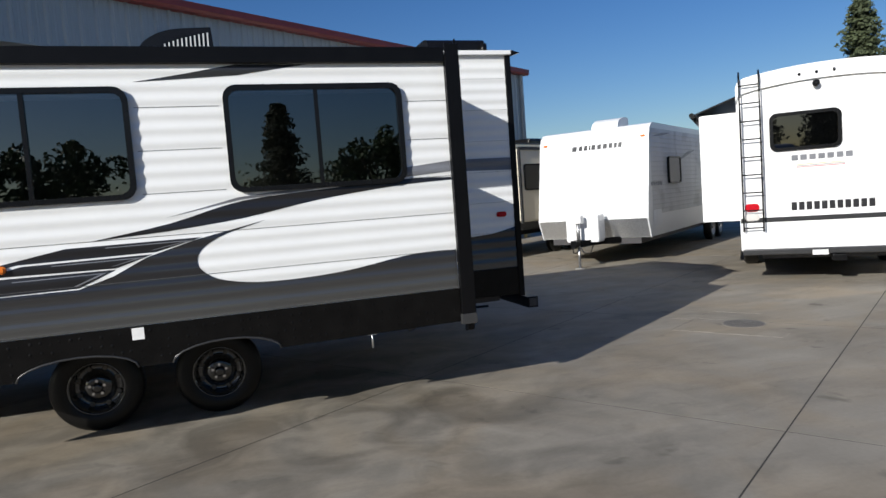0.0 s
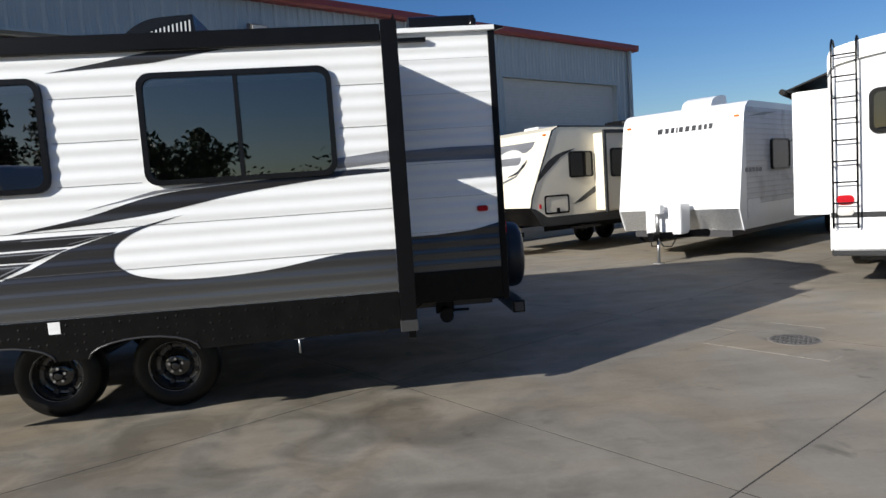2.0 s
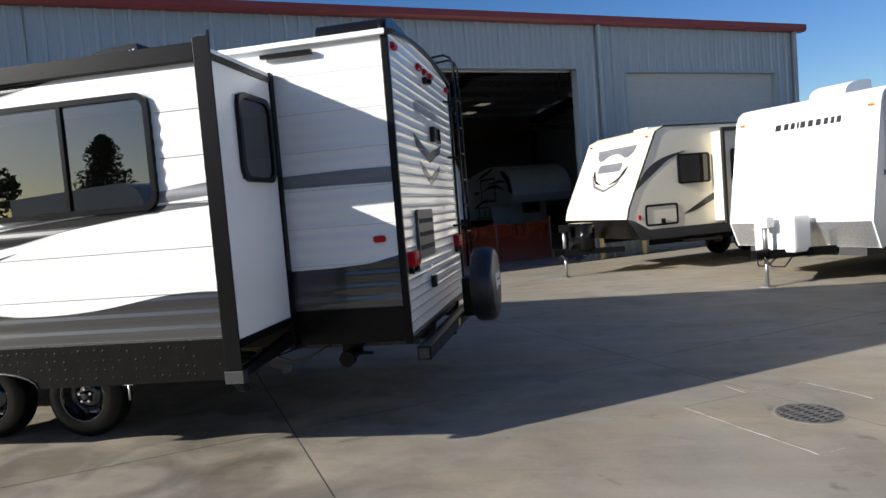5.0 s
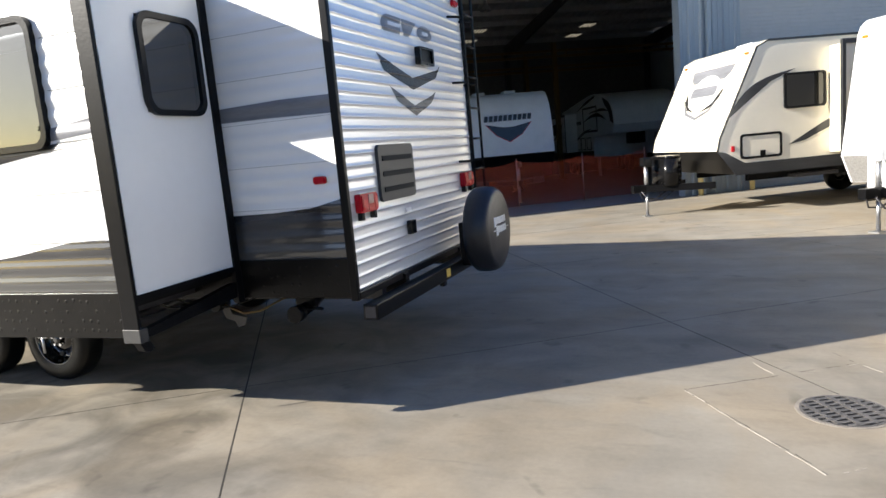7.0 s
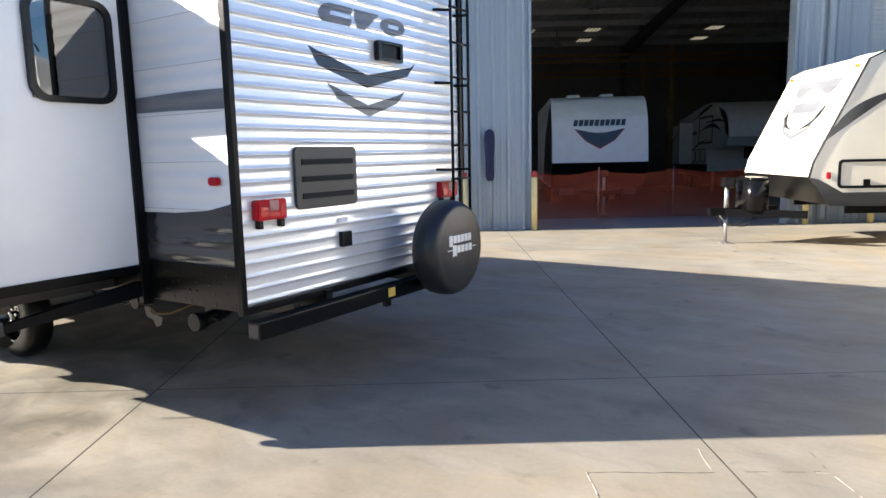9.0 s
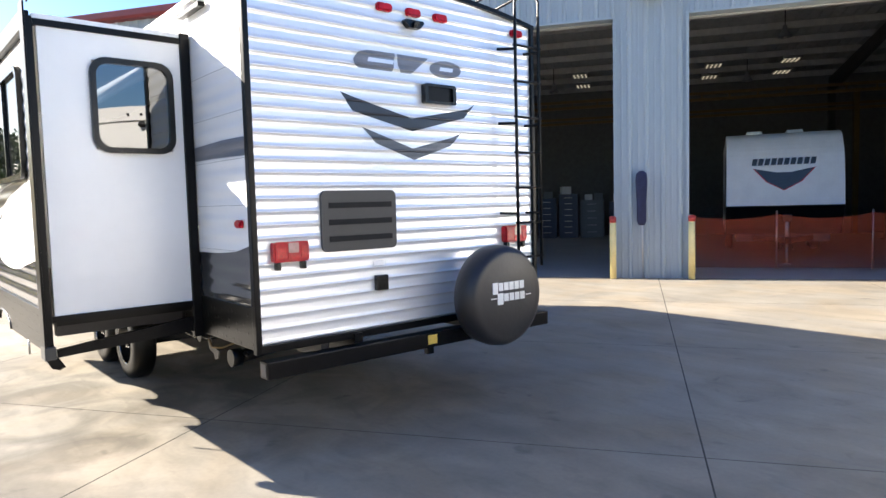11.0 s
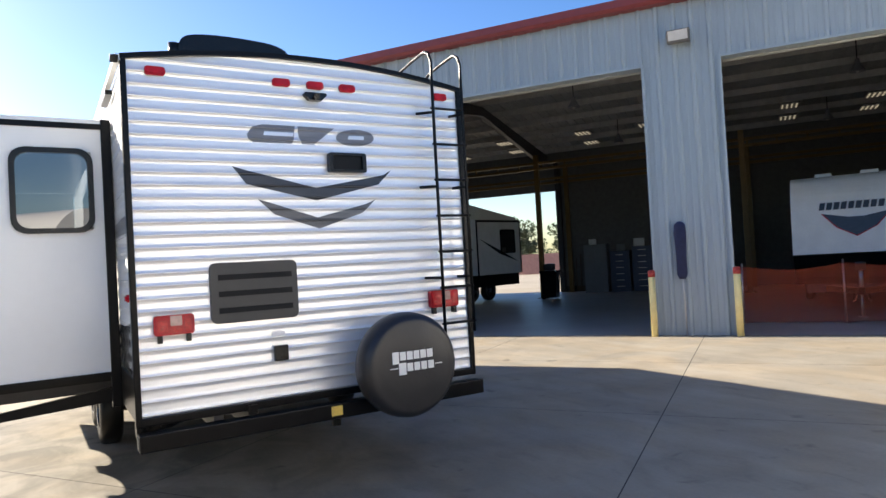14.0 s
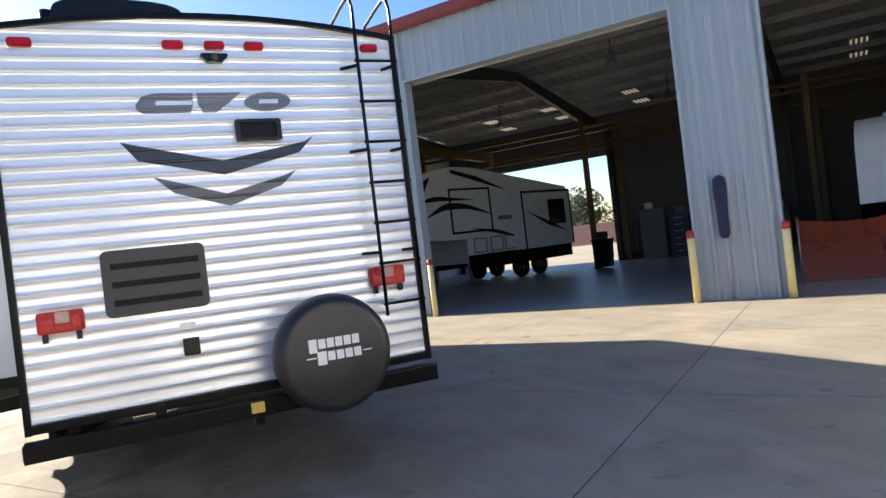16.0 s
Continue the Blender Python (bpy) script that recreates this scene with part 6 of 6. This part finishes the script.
# tall conifer behind the motorhome, and the row that the windows mirror
conifer(29.2, 24.6, 9.7, 2.5, 3)
for k, (x, y, h, r) in enumerate(((-13.6, -22.0, 7.6, 2.6), (-11.2, -23.5, 8.4, 2.7), (-16.8, -20.5, 6.6, 2.5), (-8.8, -22.0, 6.4, 2.3), (4.5, -27.0, 7.5, 2.4))):
    conifer(x, y, h, r, 90 + k)
for k, (x, y, h, s) in enumerate(((-5.5, -21.0, 5.0, 2.2), (-21.0, -16.5, 5.0, 2.0), (9.0, -24.0, 5.0, 2.2), (16.0, -22.0, 5.5, 2.4), (23.0, -18.0, 5.0, 2.2), (30, -10, 6.0, 2.4), (34, 2, 6, 2.4))):
    tree(x, y, h, s, 120 + k, LEAF)
# beyond the drive-through bay
for k, (x, y, h, s) in enumerate(((-38, 46.0, 4.2, 2.2), (-34, 50.5, 4.6, 2.4), (-45, 46.0, 4.4, 2.3), (-30, 58, 4.6, 2.6), (-52, 50, 5.0, 2.6), (-27, 64, 5, 2.6))):
    tree(x, y, h, s, 150 + k, NEEDLE)


def far_wall():
    bm = nb()
    box(bm, 0, 60, -0.1, 0.1, 0, 1.75)
    flat("boundary_wall", pose(-60, 28.0, 0, 0, 0, 33), bm, PINK, "long dusty-red boundary wall in the distance", "wall", kind="structure")
    H = thing("house", pose(-38.5, 51.0, 0, 0, 0, 40), "small white gabled house in the distance", "house")
    part("walls", box(nb(), -3, 3, -2.5, 2.5, 0, 2.4), PAPER, H)
    part("roof", prism(nb(), [(-2.9, 2.4), (2.9, 2.4), (0, 4.0)], -3.3, 3.3, "yz"), CABINET, H)
    P = thing("utility_pole", pose(-40.0, 56.0, 0), "wooden utility pole in the distance", "pole")
    part("pole", cyl(nb(), (0, 0, 0), (0, 0, 9), 0.14, 0.1, 8), BARK, P)
    part("crossarm", box(nb(), -1, 1, -0.05, 0.05, 8.2, 8.35), BARK, P)


far_wall()


def hedge(m, length, h, mat, label, seed):
    r = random.Random(seed)
    bm = nb()
    for k in range(int(length / 1.4)):
        leaf_blob(bm, r, (k * 1.4 + r.uniform(-0.4, 0.4), r.uniform(-0.8, 0.8), h * r.uniform(0.3, 0.6)), h * r.uniform(0.4, 0.62), 70, 0.28)
    flat("far_woods", m, bm, mat, label, "woods", kind="stuff")


hedge(pose(-70, 62, 0, 0, 0, 20), 110, 3.6, LEAF, "low far belt of trees on the horizon", 7)
hedge(pose(-60, -10, 0, 0, 0, 85), 60, 3.6, LEAF, "low far belt of trees on the horizon", 8)
hedge(pose(-45, -42, 0, 0, 0, 8), 110, 4.6, LEAF, "low far belt of trees behind the yard", 9)


def parked_trailer_behind(m):
    """A white trailer behind the walk, mirrored in the windows."""
    P = thing("travel_trailer", m, "white travel trailer with dark swooshes across the yard", "travel trailer")
    L, w = 7.5, 2.44
    prof = [(0.4, 0.65), (0.0, 1.1)] + smooth_line([(0.0, 1.1), (0.08, 1.8), (0.35, 2.5), (0.8, 2.9), (1.4, 3.0)], 4)[1:] + [(L, 3.0), (L, 0.65)]
    part("body", shell(nb(), prof, w), GEL, P)
    for s in (-1, 1):
        y = s * (w / 2 + 0.001)
        side_decal(P, "lower_skirt", [(0.4, 0.64), (L, 0.64), (L, 0.95), (0.15, 0.95)], y, GREY)
        side_decal(P, "swoosh", smooth_line([(0.4, 1.5), (1.5, 2.1), (3.0, 2.4)], 4) + smooth_line([(3.0, 2.3), (1.6, 1.9), (0.4, 1.5)], 4)[:-1], y, GREY)
        window(P, "xz", 3.4, 4.3, 1.6, 2.3, y, s, None, 0.08, PANE_DARK)
        for x in (4.0, 4.9):
            wheel(P, x, s * 1.1, 0.335, s, 0.335, 0.2)
    tongue(P)
    part("chassis", box(nb(), 0.5, L, -1.0, 1.0, 0.42, 0.66), DARKSTEEL, P)


parked_trailer_behind(pose(-5.2, -7.6, 0, 0, 0, 205.0))
parked_trailer_behind(pose(11.3, 5.1, 0, 0, 0, 48.0))


# ---------- small things on the ground ----------
def drain():
    D = thing("drain_cover", pose(5.765, 6.335, 0.0, 0, 0, 29), "round cast-iron drain grate set in the concrete", "drain cover")
    R = 0.2
    circle = lambda r: [(math.cos(i * math.pi / 24) * r, math.sin(i * math.pi / 24) * r) for i in range(48)]
    part("collar", ring(nb(), circle(R + 0.034), circle(R + 0.014), -0.01, 0.0025, "xy"), material("old_mortar", (0.23, 0.205, 0.17), 0.9, vary=0.3, scale=14), D, "worn mortar collar")
    iron = material("worn_iron", (0.105, 0.098, 0.09), 0.6, metal=0.25, vary=0.35, scale=24, bump=0.2)
    part("frame", ring(nb(), circle(R + 0.0135), circle(R), -0.01, 0.005, "xy"), iron, D)
    part("pit", cyl(nb(), (0, 0, -0.008), (0, 0, 0.001), R, n=32), BLACK, D)
    for k in range(-4, 5):
        y = k * 0.043
        hw = math.sqrt(max(R * R - y * y, 0.001)) - 0.002
        part("bar", box(nb(), -hw, hw, y - 0.012, y + 0.012, 0.001, 0.006), iron, D)
    for x in (-0.135, -0.045, 0.045, 0.135):
        hw = math.sqrt(R * R - x * x) - 0.004
        part("cross_bar", box(nb(), x - 0.013, x + 0.013, -hw, hw, 0.001, 0.0075), iron, D)


drain()


# ---------- the concrete slabs of the yard ----------
def slabs():
    du, dv = 3.4, 3.07
    yard = bpy.data.objects["pavement"]
    cache = {}
    gap = 0.0055
    for i in range(-5, 6):
        for j in range(0, 9):
            u0, v1 = 0.86 + i * du, 0.04 - j * dv
            key = "slab"
            if j == 0:
                key = "edge"
            if key not in cache:
                bm = nb()
                y0 = -dv + gap
                top = -gap if j else -0.044
                box(bm, gap, du - gap, y0, top, -0.016, 0.0)
                me = bpy.data.meshes.new("slab")
                bmesh.ops.recalc_face_normals(bm, faces=bm.faces)
                bm.to_mesh(me)
                bm.free()
                me.materials.append(CONCRETE)
                cache[key] = me
            ob = new("slab", cache[key])
            ob.parent = yard
            ob.matrix_local = pose(u0, v1, 0)


slabs()


MORTAR = material("mortar_and_lit_edge", (0.37, 0.335, 0.28), 0.9, vary=0.25, scale=8)
CRACK = material("crack_shadow", (0.05, 0.044, 0.036), 0.95, vary=0.4, scale=10)


def crack(a, b, wide, mat, label, seed, gaps=0.0, lift=0.0022):
    """A broken, wandering line on the concrete."""
    a, b = Vector((*a, 0)), Vector((*b, 0))
    n = (b - a).normalized().cross(Vector((0, 0, 1)))
    r = random.Random(seed)
    steps = max(6, int((b - a).length / 0.035))
    bm = nb()
    drift, last = 0.0, None
    for i in range(steps + 1):
        drift = drift * 0.8 + r.uniform(-1, 1) * 0.0035
        p = a.lerp(b, i / steps) + n * drift
        w = wide * r.choice((0.35, 0.6, 0.8, 1.0, 1.5))
        row = [bm.verts.new((*(p + n * k * w).xy, z)) for k, z in ((-1, 0.0004), (-0.6, lift), (0.6, lift), (1, 0.0004))]
        if last and r.random() >= gaps:
            for k in range(3):
                bm.faces.new((last[k], row[k], row[k + 1], last[k + 1]))
        last = row
    bmesh.ops.delete(bm, geom=[v for v in bm.verts if not v.link_faces], context="VERTS")
    flat("crack", pose(0, 0, 0), bm, mat, label, "crack", kind="structure")


def cracks():
    """The cut square round the drain, and hairline cracks."""
    pale, dark = "pale broken line of mortar and sunlit joint edge in the concrete", "thin dark hairline crack in the concrete"
    crack((4.95, 6.525), (5.58, 5.58), 0.003, MORTAR, pale, 1, 0.08)
    crack((4.958, 6.527), (5.585, 5.585), 0.0022, CRACK, dark, 11, 0.35, 0.0012)
    crack((4.95, 6.53), (5.49, 6.85), 0.0026, CRACK, dark, 2, 0.12, 0.0012)
    crack((5.49, 6.85), (5.93, 7.115), 0.0018, CRACK, dark, 3, 0.6, 0.0012)
    # this pale strip paints the sunlit edge of the slab joint
    crack((5.47, 6.87), (5.36, 7.08), 0.0028, MORTAR, pale, 4, 0.1)
    crack((5.90, 7.09), (5.97, 7.125), 0.0035, MORTAR, pale, 5, 0.1)
    crack((5.97, 7.125), (6.32, 6.62), 0.0026, MORTAR, pale, 6, 0.3)
    crack((5.97, 7.125), (5.86, 7.34), 0.0022, CRACK, dark, 7, 0.4, 0.0012)
    crack((5.60, 5.57), (5.75, 5.68), 0.0028, MORTAR, pale, 8, 0.4)


cracks()
